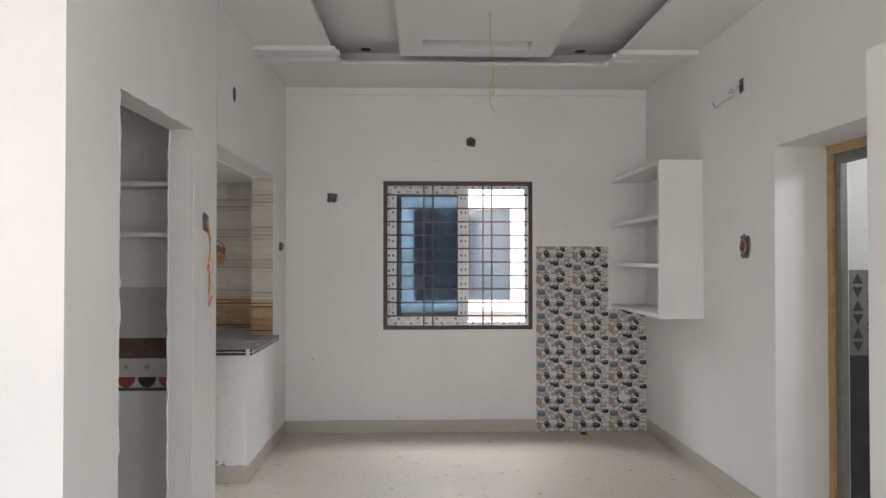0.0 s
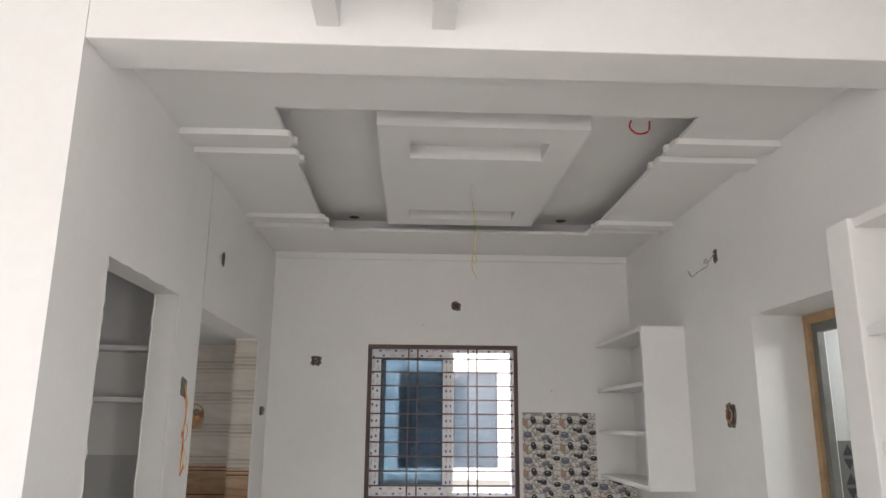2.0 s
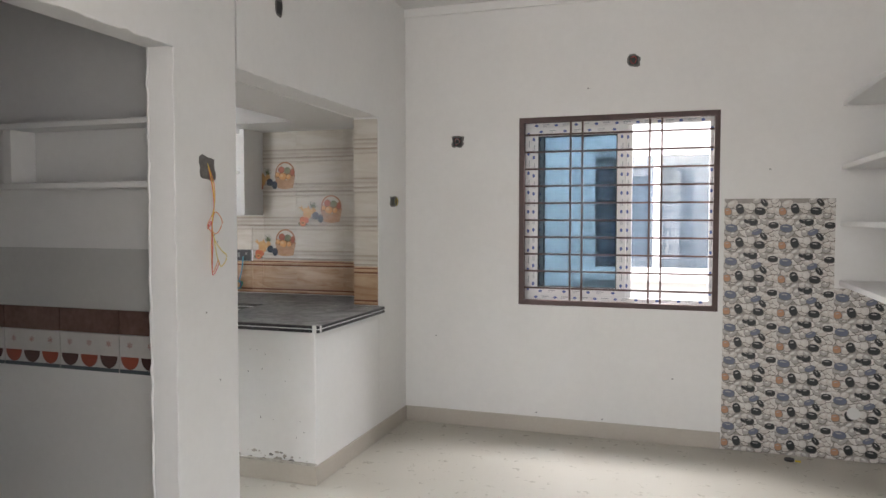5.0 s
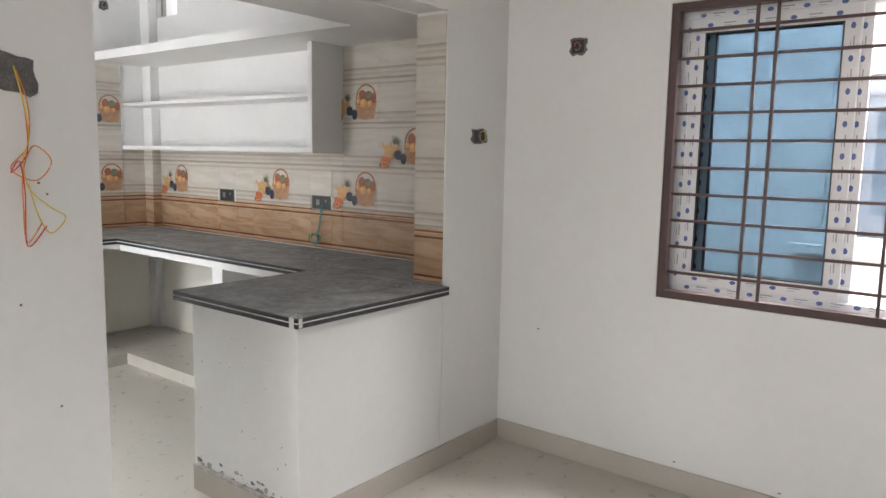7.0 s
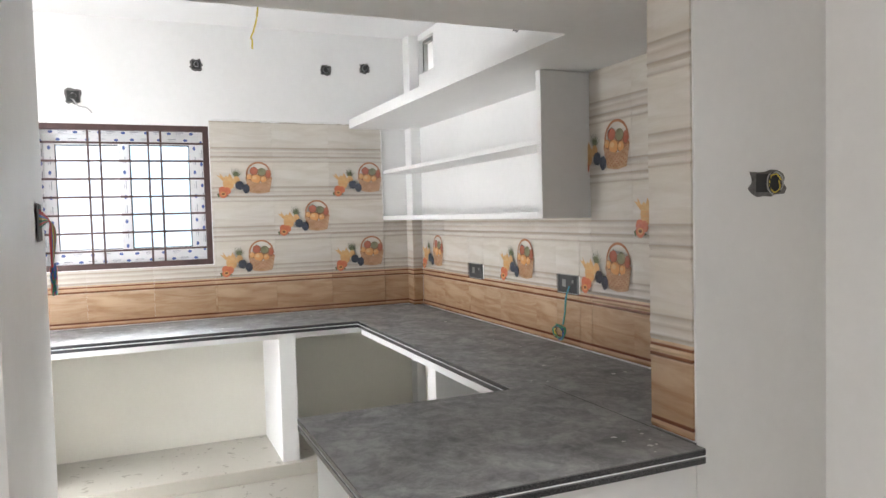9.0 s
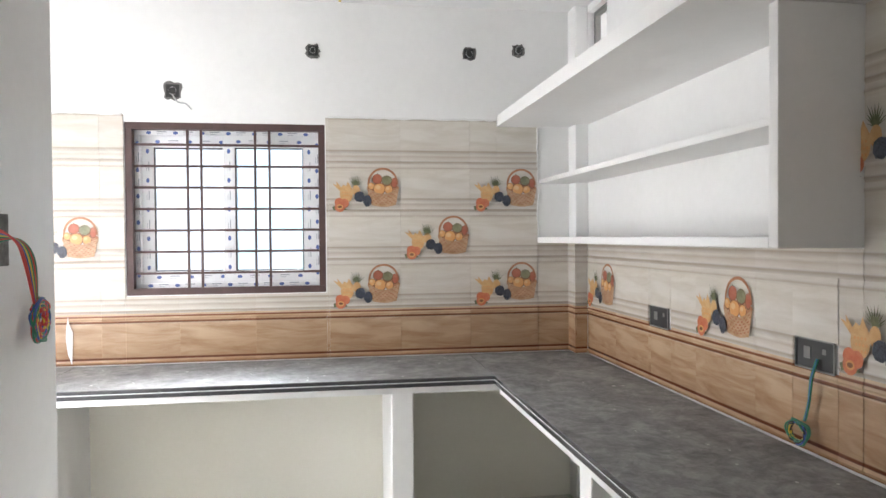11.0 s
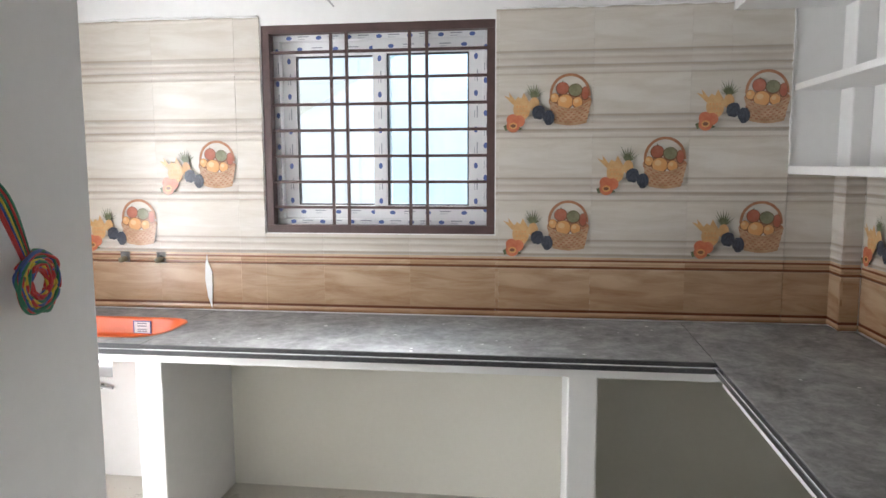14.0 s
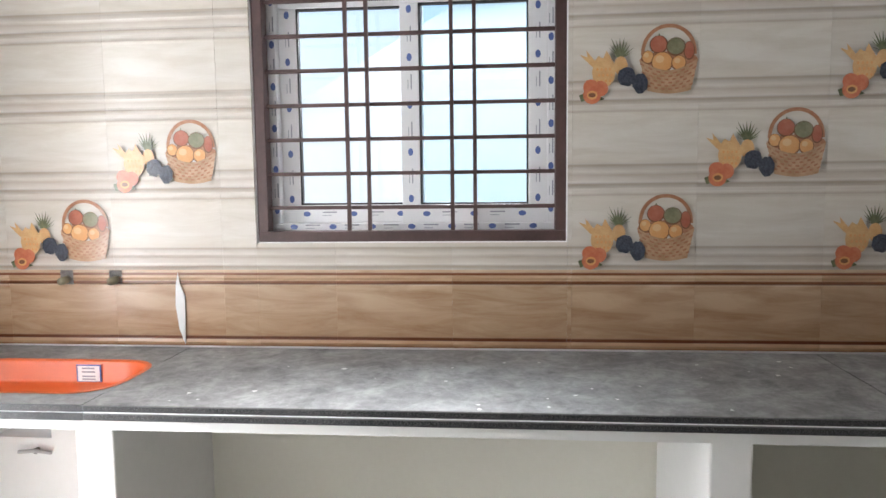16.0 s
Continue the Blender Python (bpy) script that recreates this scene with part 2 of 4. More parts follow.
def add_prism(bm, outline, axis, a, b):
    """An outline of (u, v) pairs, swept along an axis from a to b."""
    def place(u, v, w):
        return {"x": (w, u, v), "y": (u, w, v), "z": (u, v, w)}[axis]
    lo = [bm.verts.new(place(u, v, a)) for u, v in outline]
    hi = [bm.verts.new(place(u, v, b)) for u, v in outline]
    n = len(outline)
    for i in range(n):
        bm.faces.new((lo[i], lo[(i + 1) % n], hi[(i + 1) % n], hi[i]))
    bm.faces.new(lo[::-1])
    bm.faces.new(hi)
    return bm


def add_rod(bm, points, radius, sides=8):
    """A tube along points."""
    pts = [Vector(p) for p in points]
    rings = []
    for i, p in enumerate(pts):
        d = (pts[min(i + 1, len(pts) - 1)] - pts[max(i - 1, 0)]).normalized()
        side = d.orthogonal().normalized() if abs(d.z) > 0.9 else d.cross(Vector((0, 0, 1))).normalized()
        up = side.cross(d)
        rings.append([bm.verts.new(p + radius * (math.cos(a) * side + math.sin(a) * up)) for a in (2 * math.pi * k / sides for k in range(sides))])
    for r0, r1 in zip(rings, rings[1:]):
        for k in range(sides):
            bm.faces.new((r0[k], r0[(k + 1) % sides], r1[(k + 1) % sides], r1[k]))
    bm.faces.new(rings[0][::-1])
    bm.faces.new(rings[-1])
    return bm


def mesh_of(name, bm, *materials, smooth=False):
    bmesh.ops.recalc_face_normals(bm, faces=bm.faces)
    me = bpy.data.meshes.new(name)
    bm.to_mesh(me)
    bm.free()
    for m in materials:
        me.materials.append(m)
    if smooth:
        for p in me.polygons:
            p.use_smooth = True
    return me


def part(name, bm, material, parent, label="", smooth=False):
    ob = new(name, mesh_of(name, bm, material, smooth=smooth))
    ob.parent = parent
    if parent.matrix_basis != Matrix.Identity(4):
        ob.matrix_parent_inverse = Matrix.Identity(4)
    return tagged(ob, label)


def structure(name, bm, material, label, category):
    return tagged(new(name, mesh_of(name, bm, material)), label, category, kind="structure")


def thing(name, label, category, group="", at=(0, 0, 0)):
    ob = tagged(new(name), label, category, group)
    ob.matrix_basis = Matrix.Translation(at)
    return ob


def solid(name, bm, material, label, category, group="", smooth=False):
    return tagged(new(name, mesh_of(name, bm, material, smooth=smooth)), label, category, group)


# ---- plan ----
LEFT, RIGHT, NORTH = -1.075, 2.00, 6.10       # faces of the hall's walls
K_LEFT, K_WEST, K_NORTH = -1.25, -4.388, 6.108  # faces of the kitchen's walls
CEIL, SLAB = 2.92, 3.08
HEAD = 2.11
COUNTER = 0.878
FRONT, JAMB, K_CEIL = 2.325, 5.615, 2.738  # hall wall's front end, far side of the kitchen opening, kitchen ceiling

# ---- floor and ground ----
structure("ground", boxes((-400, 400, -400, 400, -0.45, -0.35)), EARTH, "dry bare earth round the house", "ground")
structure("floor", boxes((-4.66, 3.7, -3.4, 6.35, -0.12, 0.0)), FLOOR, "cream vitrified floor tiles with a thin film of dust", "floor")

# ---- hall walls ----
W = (-0.253, 1.02, 0.866, 2.128)  # hall window opening: x, x, z, z
structure("wall_hall_north", boxes((-1.30, W[0], NORTH, 6.33, 0, 3.1), (W[1], 3.7, NORTH, 6.33, 0, 3.1), (W[0], W[1], NORTH, 6.33, 0, W[2]), (W[0], W[1], NORTH, 6.33, W[3], 3.1)),
          WALL, "white painted plaster wall with a grilled window", "wall")
# left wall: the wash room's opening, a pier, and the kitchen's opening over the peninsula
structure("wall_hall_left", boxes((-1.205, LEFT, FRONT, 2.743, 0, 3.1), (-1.205, LEFT, 2.743, 3.632, HEAD + 0.004, 3.1), (-1.205, LEFT, 3.632, 3.84, 0, 3.1),
                                  (K_LEFT, LEFT, 4.05, JAMB, HEAD, 3.1), (K_LEFT, LEFT, JAMB, NORTH, 0, 3.1)),
          WALL, "white painted plaster wall with two plain openings", "wall")
structure("wall_front_left", boxes((-3.2, -1.205, FRONT, 2.50, 0, 3.1)), WALL, "white painted plaster wall of the front room", "wall")
structure("wall_hall_right", boxes((RIGHT, 2.41, -3.4, -0.25, 0, 3.1), (RIGHT, 2.41, -0.25, 0.85, 2.4, 3.1), (RIGHT, 2.41, 0.85, 2.91, 0, 3.1), (RIGHT, 2.41, 2.91, 3.86, 2.08, 3.1), (RIGHT, 2.41, 3.86, NORTH, 0, 3.1)),
          WALL, "white painted plaster wall with a deep bathroom doorway", "wall")
structure("wall_front_west", boxes((-3.4, -3.2, -3.4, -0.6, 0, 3.1), (-3.4, -3.2, 1.2, 2.50, 0, 3.1), (-3.4, -3.2, -0.6, 1.2, 0, 0.9), (-3.4, -3.2, -0.6, 1.2, 2.3, 3.1)), WALL, "white painted plaster wall of the front room", "wall")
structure("wall_front_south", boxes((-3.2, -2.6, -3.4, -3.2, 0, 3.1), (0.8, RIGHT, -3.4, -3.2, 0, 3.1), (-2.6, 0.8, -3.4, -3.2, 2.75, 3.1)), WALL, "white painted wall with a wide open front doorway", "wall")

# ---- wash room behind the first opening ----
bm = bmesh.new()
add_prism(bm, [(LEFT, 3.84), (LEFT, 4.035), (-2.85, 3.93), (-2.85, 3.84)], "z", 0, 3.1)
structure("wall_wash_north", bm, WALL, "white painted partition between wash room and kitchen, its end scuffed", "wall")
structure("wall_wash_west", boxes((-2.85, -2.75, 2.50, 3.84, 0, 3.1)), WALL, "white painted partition of the wash room", "wall")
structure("ceiling_wash", boxes((-2.80, -1.205, 2.50, 3.84, 2.9, 3.0)), CEILING, "plain white wash room ceiling", "ceiling")

# ---- kitchen walls ----
KW = (3.722, 4.713, 1.226, 2.10)  # kitchen window opening: y, y, z, z
OUT_W = K_WEST - 0.25
structure("wall_kitchen_west", boxes((OUT_W, K_WEST, 2.69, 2.75, 0, 3.1), (OUT_W, K_WEST, 2.75, 2.96, 0, 0.55), (OUT_W, K_WEST, 2.75, 2.96, 0.645, 3.1), (OUT_W, K_WEST, 2.96, KW[0], 0, 3.1), (OUT_W, K_WEST, KW[1], 6.33, 0, 3.1), (OUT_W, K_WEST, KW[0], KW[1], 0, KW[2]), (OUT_W, K_WEST, KW[0], KW[1], KW[3], 3.1)),
          WALL, "white painted kitchen wall, tiled up to lintel height", "wall")
VENT = (-4.262, -4.00, 2.47, 2.70)
structure("wall_kitchen_north", boxes((K_WEST, VENT[0], K_NORTH, 6.33, 0, 3.1), (VENT[0], VENT[1], K_NORTH, 6.33, 0, VENT[2]), (VENT[0], VENT[1], K_NORTH, 6.33, VENT[3], 3.1), (VENT[1], K_LEFT, K_NORTH, 6.33, 0, 3.1)),
          WALL, "white painted kitchen wall with a small vent opening", "wall")
structure("wall_kitchen_south", boxes((OUT_W, -3.60, 2.5, 2.69, 0, 3.1), (-2.96, -2.85, 2.5, 2.69, 0, 3.1), (-3.60, -2.96, 2.5, 2.69, 2.1, 3.1)), WALL, "white painted kitchen wall with an open utility doorway", "wall")
structure("column_kitchen", boxes((K_WEST, -4.270, 6.036, K_NORTH, 0, K_CEIL), bevel=0.006), WALL, "square white corner column, tiled at its foot", "column")
structure("ceiling_kitchen", boxes((K_WEST - 0.25, K_LEFT, 2.69, 6.33, K_CEIL, 3.2)), CEILING, "plain white kitchen ceiling", "ceiling")

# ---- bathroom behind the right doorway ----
# the walls' grey carries part of the room's dim light
structure("wall_bath", boxes((2.41, 3.7, 4.13, 4.23, 0, 3.1), (3.6, 3.7, 1.9, 4.13, 0, 3.1), (2.41, 3.6, 1.9, 2.0, 0, 3.1)), GREY_BARE_DIM, "bathroom walls, the room's dimness put into their grey", "wall")
structure("ceiling_bath", boxes((2.41, 3.7, 1.9, 4.23, 3.1, 3.2)), CEILING, "plain bathroom ceiling", "ceiling")

# ---- hall ceiling: beam, dropped border with a tray, ribs, slab ----
structure("beam_hall", boxes((LEFT, RIGHT, FRONT + 0.002, 2.56, 2.815, 3.1), bevel=0.006), WALL, "white plastered beam between front room and hall", "beam")
TRAY = (-0.555, 1.480, 3.115, 5.345)
LIP = 0.022
structure("ceiling_slab", boxes((LEFT, RIGHT, 2.56, NORTH, SLAB, 3.15)), CEILING, "white ceiling inside the tray", "ceiling")
structure("ceiling_border", boxes((LEFT, TRAY[0], 2.56, NORTH, CEIL, CEIL + LIP), (TRAY[1], RIGHT, 2.56, NORTH, CEIL, CEIL + LIP), (TRAY[0], TRAY[1], 2.56, TRAY[2], CEIL, CEIL + LIP),
                                  (TRAY[0], TRAY[1], TRAY[3], NORTH, CEIL, CEIL + LIP)), CEILING, "white dropped gypsum ceiling border", "ceiling")
PANEL = 2.945
structure("ceiling_panel", boxes((-0.085, 1.01, 3.35, 3.55, PANEL, SLAB), (-0.085, 1.01, 3.81, 4.83, PANEL, SLAB), (-0.085, 0.085, 3.55, 3.81, PANEL, SLAB), (0.835, 1.01, 3.55, 3.81, PANEL, SLAB),
                                 (-0.085, 0.08, 4.83, 5.055, PANEL, SLAB), (0.83, 1.01, 4.83, 5.055, PANEL, SLAB), (-0.085, 1.01, 5.055, 5.215, PANEL, SLAB),
                                 (0.085, 0.835, 3.55, 3.81, PANEL + 0.08, SLAB - 0.002), (0.08, 0.83, 4.83, 5.055, PANEL + 0.08, SLAB - 0.002)), CEILING, "white raised centre panel of the tray ceiling with two slots", "ceiling")


def rib(x0, x1, y, tip):
    """A plaster rib across the border, its tip rounded into the tray."""
    bm = bmesh.new()
    s = 1 if tip > 0 else -1
    end = x1 if tip > 0 else x0
    start = x0 if tip > 0 else x1
    w = 0.125
    out = [(start, y), (end + s * 0.018, y), (end + s * 0.030, y + 0.008), (end + s * 0.036, y + 0.03), (end + s * 0.036, y + w - 0.04), (end + s * 0.055, y + w - 0.03), (end + s * 0.055, y + w), (start, y + w)]
    add_prism(bm, out, "z", CEIL - 0.034, CEIL - 0.001)
    return structure("trim", bm, CEILING, "white moulded plaster rib across the ceiling border", "trim")


for y in (3.375, 3.633, 4.89, 5.147):
    rib(LEFT + 0.001, TRAY[0], y, 1)
for y in (3.36, 3.62, 4.92, 5.135):
    rib(TRAY[1], RIGHT - 0.001, y, -1)
E = 0.28
structure("ceiling_riser", boxes((TRAY[0] - E - 0.02, TRAY[0] - E, TRAY[2] - E, TRAY[3] + E, CEIL + LIP, SLAB), (TRAY[1] + E, TRAY[1] + E + 0.02, TRAY[2] - E, TRAY[3] + E, CEIL + LIP, SLAB),
                                 (TRAY[0] - E, TRAY[1] + E, TRAY[2] - E - 0.02, TRAY[2] - E, CEIL + LIP, SLAB), (TRAY[0] - E, TRAY[1] + E, TRAY[3] + E, TRAY[3] + E + 0.02, CEIL + LIP, SLAB)), CEILING, "plain riser of the tray cove", "ceiling")
structure("ceiling_front", boxes((-3.4, RIGHT, -3.4, FRONT, 3.1, 3.2)), CEILING, "plain white front room ceiling", "ceiling")
for x in (-0.215, 0.205):
    structure("trim", boxes((x - 0.042, x + 0.042, 0.7, FRONT, 2.885, 3.098), bevel=0.004), CEILING, "white plaster rib of the front room ceiling", "trim")
structure("cornice", boxes((LEFT, RIGHT, NORTH - 0.025, NORTH - 0.002, 2.86, 2.919), bevel=0.004), WALL, "thin white plaster cornice", "trim")

# ---- skirting ----
SK = 0.105
structure("baseboard_north", boxes((LEFT, 1.045, NORTH - 0.012, NORTH - 0.001, 0, SK), bevel=0.003), SKIRT, "beige tile skirting", "skirting")
structure("baseboard_right", boxes((RIGHT - 0.012, RIGHT - 0.001, 3.86, NORTH - 0.02, 0, SK), bevel=0.003), SKIRT, "beige tile skirting", "skirting")
structure("baseboard_left", boxes((LEFT + 0.001, LEFT + 0.012, 4.74, NORTH - 0.013, 0, SK), (-1.75, LEFT + 0.012, 4.728, 4.739, 0, SK), bevel=0.003), SKIRT, "beige tile skirting, dirty round the peninsula", "skirting")


# ---- windows ----
def film(parent, horizontal, a, b, c, front):
    """A strip of printed protective film: oval badges with two fine bars between each pair."""
    n = max(2, round((b - a) / 0.115))
    for k in range(n):
        u = a + (b - a) * k / (n - 1)
        bm = bmesh.new()
        bm.faces.new([bm.verts.new(((0.0125 if horizontal else 0.0085) * math.cos(q), 0, (0.0085 if horizontal else 0.0125) * math.sin(q))) for q in (2 * math.pi * i / 14 for i in range(14))])
        badge = part("film_badge", bm, BLUE_PRINT, parent)
        badge.location = (u, front - 0.001, c) if horizontal else (c, front - 0.001, u)
        if k < n - 1:
            step = (b - a) / (n - 1) / 2
            rows = ((-0.026, 0.022, 0.0035, 0.0075), (-0.026, 0.004, -0.006, -0.004))
            bm = boxes(*[(p, q, -0.0006, 0, e, f) if horizontal else (e, f, -0.0006, 0, p, q) for p, q, e, f in rows])
            bar = part("film_bar", bm, GREY_PRINT, parent)
            bar.location = (u + step, front - 0.0005, c) if horizontal else (c, front - 0.0005, u + step)


def window(name, label, width, height, setback, bars, uprights, sashes, sign):
    """A window in its own plane: x across, z up, the room on the -y side."""
    root = tagged(new(name), label, "window", kind="structure")
    f = 0.034
    part("grille_frame", boxes((0, width, 0, 0.05, 0, f), (0, width, 0, 0.05, height - f, height), (0, f, 0, 0.05, f, height - f), (width - f, width, 0, 0.05, f, height - f), bevel=0.002), STEEL, root, "brown painted steel frame, rusty at its edges")
    for k in range(bars):
        z = height * (k + 1) / (bars + 1)
        part("grille_bar", boxes((f, width - f, 0.020, 0.030, z - 0.006, z + 0.006)), STEEL, root)
    for x in uprights:
        part("grille_upright", boxes((x - 0.006, x + 0.006, 0.008, 0.0195, f, height - f)), STEEL, root)
    s, w = setback, 0.055
    frame_part = part("window_frame", boxes((0, width, s, s + 0.07, 0, w), (0, width, s, s + 0.07, height - w, height), (0, w, s, s + 0.07, w, height - w), (width - w, width, s, s + 0.07, w, height - w), bevel=0.004), PVC, root, "white plastic window frame with film strips")
    for x0, x1, depth, tint in sashes:
        sash = part("sash", boxes((x0, x1, s + depth, s + depth + 0.03, w, w + 0.06), (x0, x1, s + depth, s + depth + 0.03, height - w - 0.06, height - w),
                                  (x0, x0 + 0.06, s + depth, s + depth + 0.03, w + 0.06, height - w - 0.06), (x1 - 0.06, x1, s + depth, s + depth + 0.03, w + 0.06, height - w - 0.06), bevel=0.004), PVC, root, "white plastic sliding sash with printed film")
        part("gasket", boxes((x0 + 0.06, x1 - 0.06, s + depth + 0.004, s + depth + 0.026, w + 0.06, w + 0.066), (x0 + 0.06, x1 - 0.06, s + depth + 0.004, s + depth + 0.026, height - w - 0.066, height - w - 0.06),
                             (x0 + 0.06, x0 + 0.066, s + depth + 0.004, s + depth + 0.026, w + 0.066, height - w - 0.066), (x1 - 0.066, x1 - 0.06, s + depth + 0.004, s + depth + 0.026, w + 0.066, height - w - 0.066)), GASKET, sash)
        pane = part("pane", boxes((x0 + 0.066, x1 - 0.066, s + depth + 0.012, s + depth + 0.017, w + 0.066, height - w - 0.066)), tint, sash)
        pane.visible_shadow = False
        for horizontal, a, b, c in ((False, w + 0.08, height - w - 0.08, x0 + 0.03), (False, w + 0.08, height - w - 0.08, x1 - 0.03), (True, x0 + 0.08, x1 - 0.08, w + 0.03), (True, x0 + 0.08, x1 - 0.08, height - w - 0.03)):
            film(sash, horizontal, a, b, c, s + depth)
    for horizontal, a, b, c in ((False, 0.10, height - 0.10, 0.044), (False, 0.10, height - 0.10, width - 0.044), (True, 0.10, width - 0.10, 0.044), (True, 0.10, width - 0.10, height - 0.044)):
        film(frame_part, horizontal, a, b, c, s)
    return root


hall_window = window("window_1", "brown steel grille before a white plastic sliding window, half open, blue glass", W[1] - W[0], W[3] - W[2], 0.10, 10, (0.345, 0.422, 0.850, 0.925),
                     ((0.05, 0.700, 0.004, BLUE_GLASS), (0.085, 0.735, 0.036, BLUE_GLASS)), 1)
hall_window.matrix_basis = pose(W[0], NORTH + 0.006, W[2])
kitchen_window = window("window_2", "brown steel grille before a closed white plastic sliding window, pale glass", KW[1] - KW[0], KW[3] - KW[2], 0.065, 7, (0.300, 0.367, 0.635, 0.707),
                        ((0.055, 0.535, 0.036, CLEAR_GLASS), (0.465, 0.936, 0.004, PALE_GLASS)), 1)
kitchen_window.matrix_basis = pose(K_WEST - 0.003, KW[0], KW[2], 0, 0, 90)

# ---- neighbours seen through the windows ----
house = thing("neighbour_house", "white painted neighbouring house with a framed window", "house", at=(0, 8.6, -0.35))
part("wall", boxes((-6, -0.07, 0, 0.3, 0, 6.2), (1.20, 8, 0, 0.3, 0, 6.2), (-0.07, 1.20, 0, 0.3, 0, 1.27), (-0.07, 1.20, 0, 0.3, 2.47, 6.2)), HOUSE, house)
hw = part("window", boxes((-0.07, 1.20, 0.03, 0.10, 1.27, 1.32), (-0.07, 1.20, 0.03, 0.10, 2.42, 2.47), (-0.07, -0.02, 0.03, 0.10, 1.32, 2.42), (1.15, 1.20, 0.03, 0.10, 1.32, 2.42), (0.54, 0.60, 0.03, 0.10, 1.32, 2.42)), PVC, house)
part("pane", boxes((-0.02, 0.54, 0.06, 0.066, 1.32, 2.42)), CLEAR_GLASS, hw)
part("pane", boxes((0.60, 1.15, 0.06, 0.066, 1.32, 2.42)), CLEAR_GLASS, hw)
part("sill", boxes((-0.25, 1.4, -0.12, 0.02, 1.20, 1.26)), HOUSE, house)
# added sheet: its colour stands in for dark glass reflecting sky
part("pane_backing", boxes((-0.1, 1.25, 0.31, 0.34, 1.2, 2.5)), SLATE_BLUE, house, "grey blue backing sheet for the dark, sky-reflecting panes")
part("roof", boxes((-6.2, 8.2, -0.5, 6, 6.2, 6.35)), HOUSE, house)
house2 = thing("neighbour_building", "pale bluish neighbouring building with a sloping stair wall", "building", at=(-7.8, 4, -0.35))
bm = bmesh.new()
add_prism(bm, [(-8.0, 0), (8.0, 0), (8.0, 7.63), (-4.7, 0.35), (-8.0, 0.35)], "x", -0.3, 0.0)
part("wall", bm, PALE_HOUSE, house2)

# ---- kitchen counter ----
XB, YB = K_WEST + 0.012, K_NORTH - 0.012
WEST_EDGE, NORTH_EDGE = -3.765, 5.478
RUNS = (((XB, -4.195, 2.70, 3.48), (-3.85, WEST_EDGE, 2.70, 3.48), (-4.195, -3.85, 2.70, 2.86), (XB, WEST_EDGE, 3.48, 5.468)),
        ((XB, -1.835, 5.4685, YB),),
        ((-1.8345, -1.030, 4.705, 5.605), (-1.8345, K_LEFT, 5.6055, YB), (K_LEFT, LEFT, 5.6055, JAMB - 0.001)))


def run_of(rows, z0, z1, shrink=0.0, bevel=0.0):
    bm = bmesh.new()
    for k, (x0, x1, y0, y1) in enumerate(rows):
        e = shrink
        add_box(bm, x0 + e, x1 - e, y0 + e, y1 - e, z0, z1, bevel=bevel if (x1 - x0) * (y1 - y0) > 0.3 else 0.0)
    return bm


top = thing("worktop", "dusty black granite worktop with a double bullnose edge", "worktop")
for rows in RUNS:
    s_part = part("slab", run_of(rows, COUNTER - 0.019, COUNTER, bevel=0.0035), GRANITE, top)
    part("edge_strip", run_of(rows, COUNTER - 0.041, COUNTER - 0.0215, bevel=0.0035), GRANITE, s_part, "second granite strip under the edge")
    part("edge_joint", run_of(rows, COUNTER - 0.023, COUNTER - 0.018, 0.002), PVC, s_part, "white joint line between the strips")

base = thing("counter_base", "white plastered masonry base under the kitchen worktop", "counter base")
B = COUNTER - 0.040
part("peninsula", boxes((-1.755, LEFT + 0.0005, 4.745, JAMB - 0.001, 0, B), bevel=0.005), WALL, base, "white plastered end block with flaking dirty foot")
FACE_W, FACE_N, FOOT = -3.79, 5.50, 0.08
part("apron", boxes((FACE_W - 0.03, FACE_W, 2.70, FACE_N, 0.805, B), (FACE_W, -1.755, FACE_N, FACE_N + 0.04, 0.79, B)), WALL, base)
part("pier", boxes((K_WEST, FACE_W - 0.002, 3.44, 3.54, 0, B - 0.001), bevel=0.006), WALL, base)
part("pier", boxes((K_WEST, FACE_W - 0.002, 5.0, 5.10, 0, B - 0.001), bevel=0.006), WALL, base)
part("pier", boxes((-2.73, -2.63, FACE_N + 0.003, K_NORTH, 0, B - 0.001), bevel=0.006), WALL, base)
part("plinth", boxes((K_WEST, FACE_W + 0.045, 2.70, FACE_N, 0.001, FOOT), (K_WEST, -1.755, FACE_N, K_NORTH, 0.001, FOOT), bevel=0.004), FLOOR, base, "low tiled plinth under the counter")
for row in ((K_WEST, K_WEST + 0.01, 3.54, 5.0), (K_WEST, K_WEST + 0.01, 5.10, K_NORTH), (K_WEST + 0.02, -2.73, K_NORTH - 0.01, K_NORTH), (-2.63, K_LEFT, K_NORTH - 0.01, K_NORTH)):
    part("alcove_back", boxes((*row, FOOT, B - 0.001)), ALCOVE, base, "cream painted back of the alcove")

# ---- kitchen wall shelf and loft ----
bm = bmesh.new()
add_prism(bm, [(K_WEST, 5.635), (-1.70, 5.635), (-1.70, 4.06), (K_LEFT, 4.06), (K_LEFT, K_NORTH), (K_WEST, K_NORTH)], "z", 2.105, 2.165)
loft = solid("loft_slab", bm, WALL, "white plastered L-shaped loft slab along two kitchen walls", "loft")
kshelf = thing("kitchen_wall_shelf", "white open wall shelf under the loft slab, empty", "shelf")
part("side_panel", boxes((-2.285, -2.245, 5.858, K_NORTH, 1.475, 2.104), bevel=0.004), WALL, kshelf)
part("board", boxes((K_WEST, -2.285, 5.858, K_NORTH, 1.475, 1.505), bevel=0.004), WALL, kshelf)
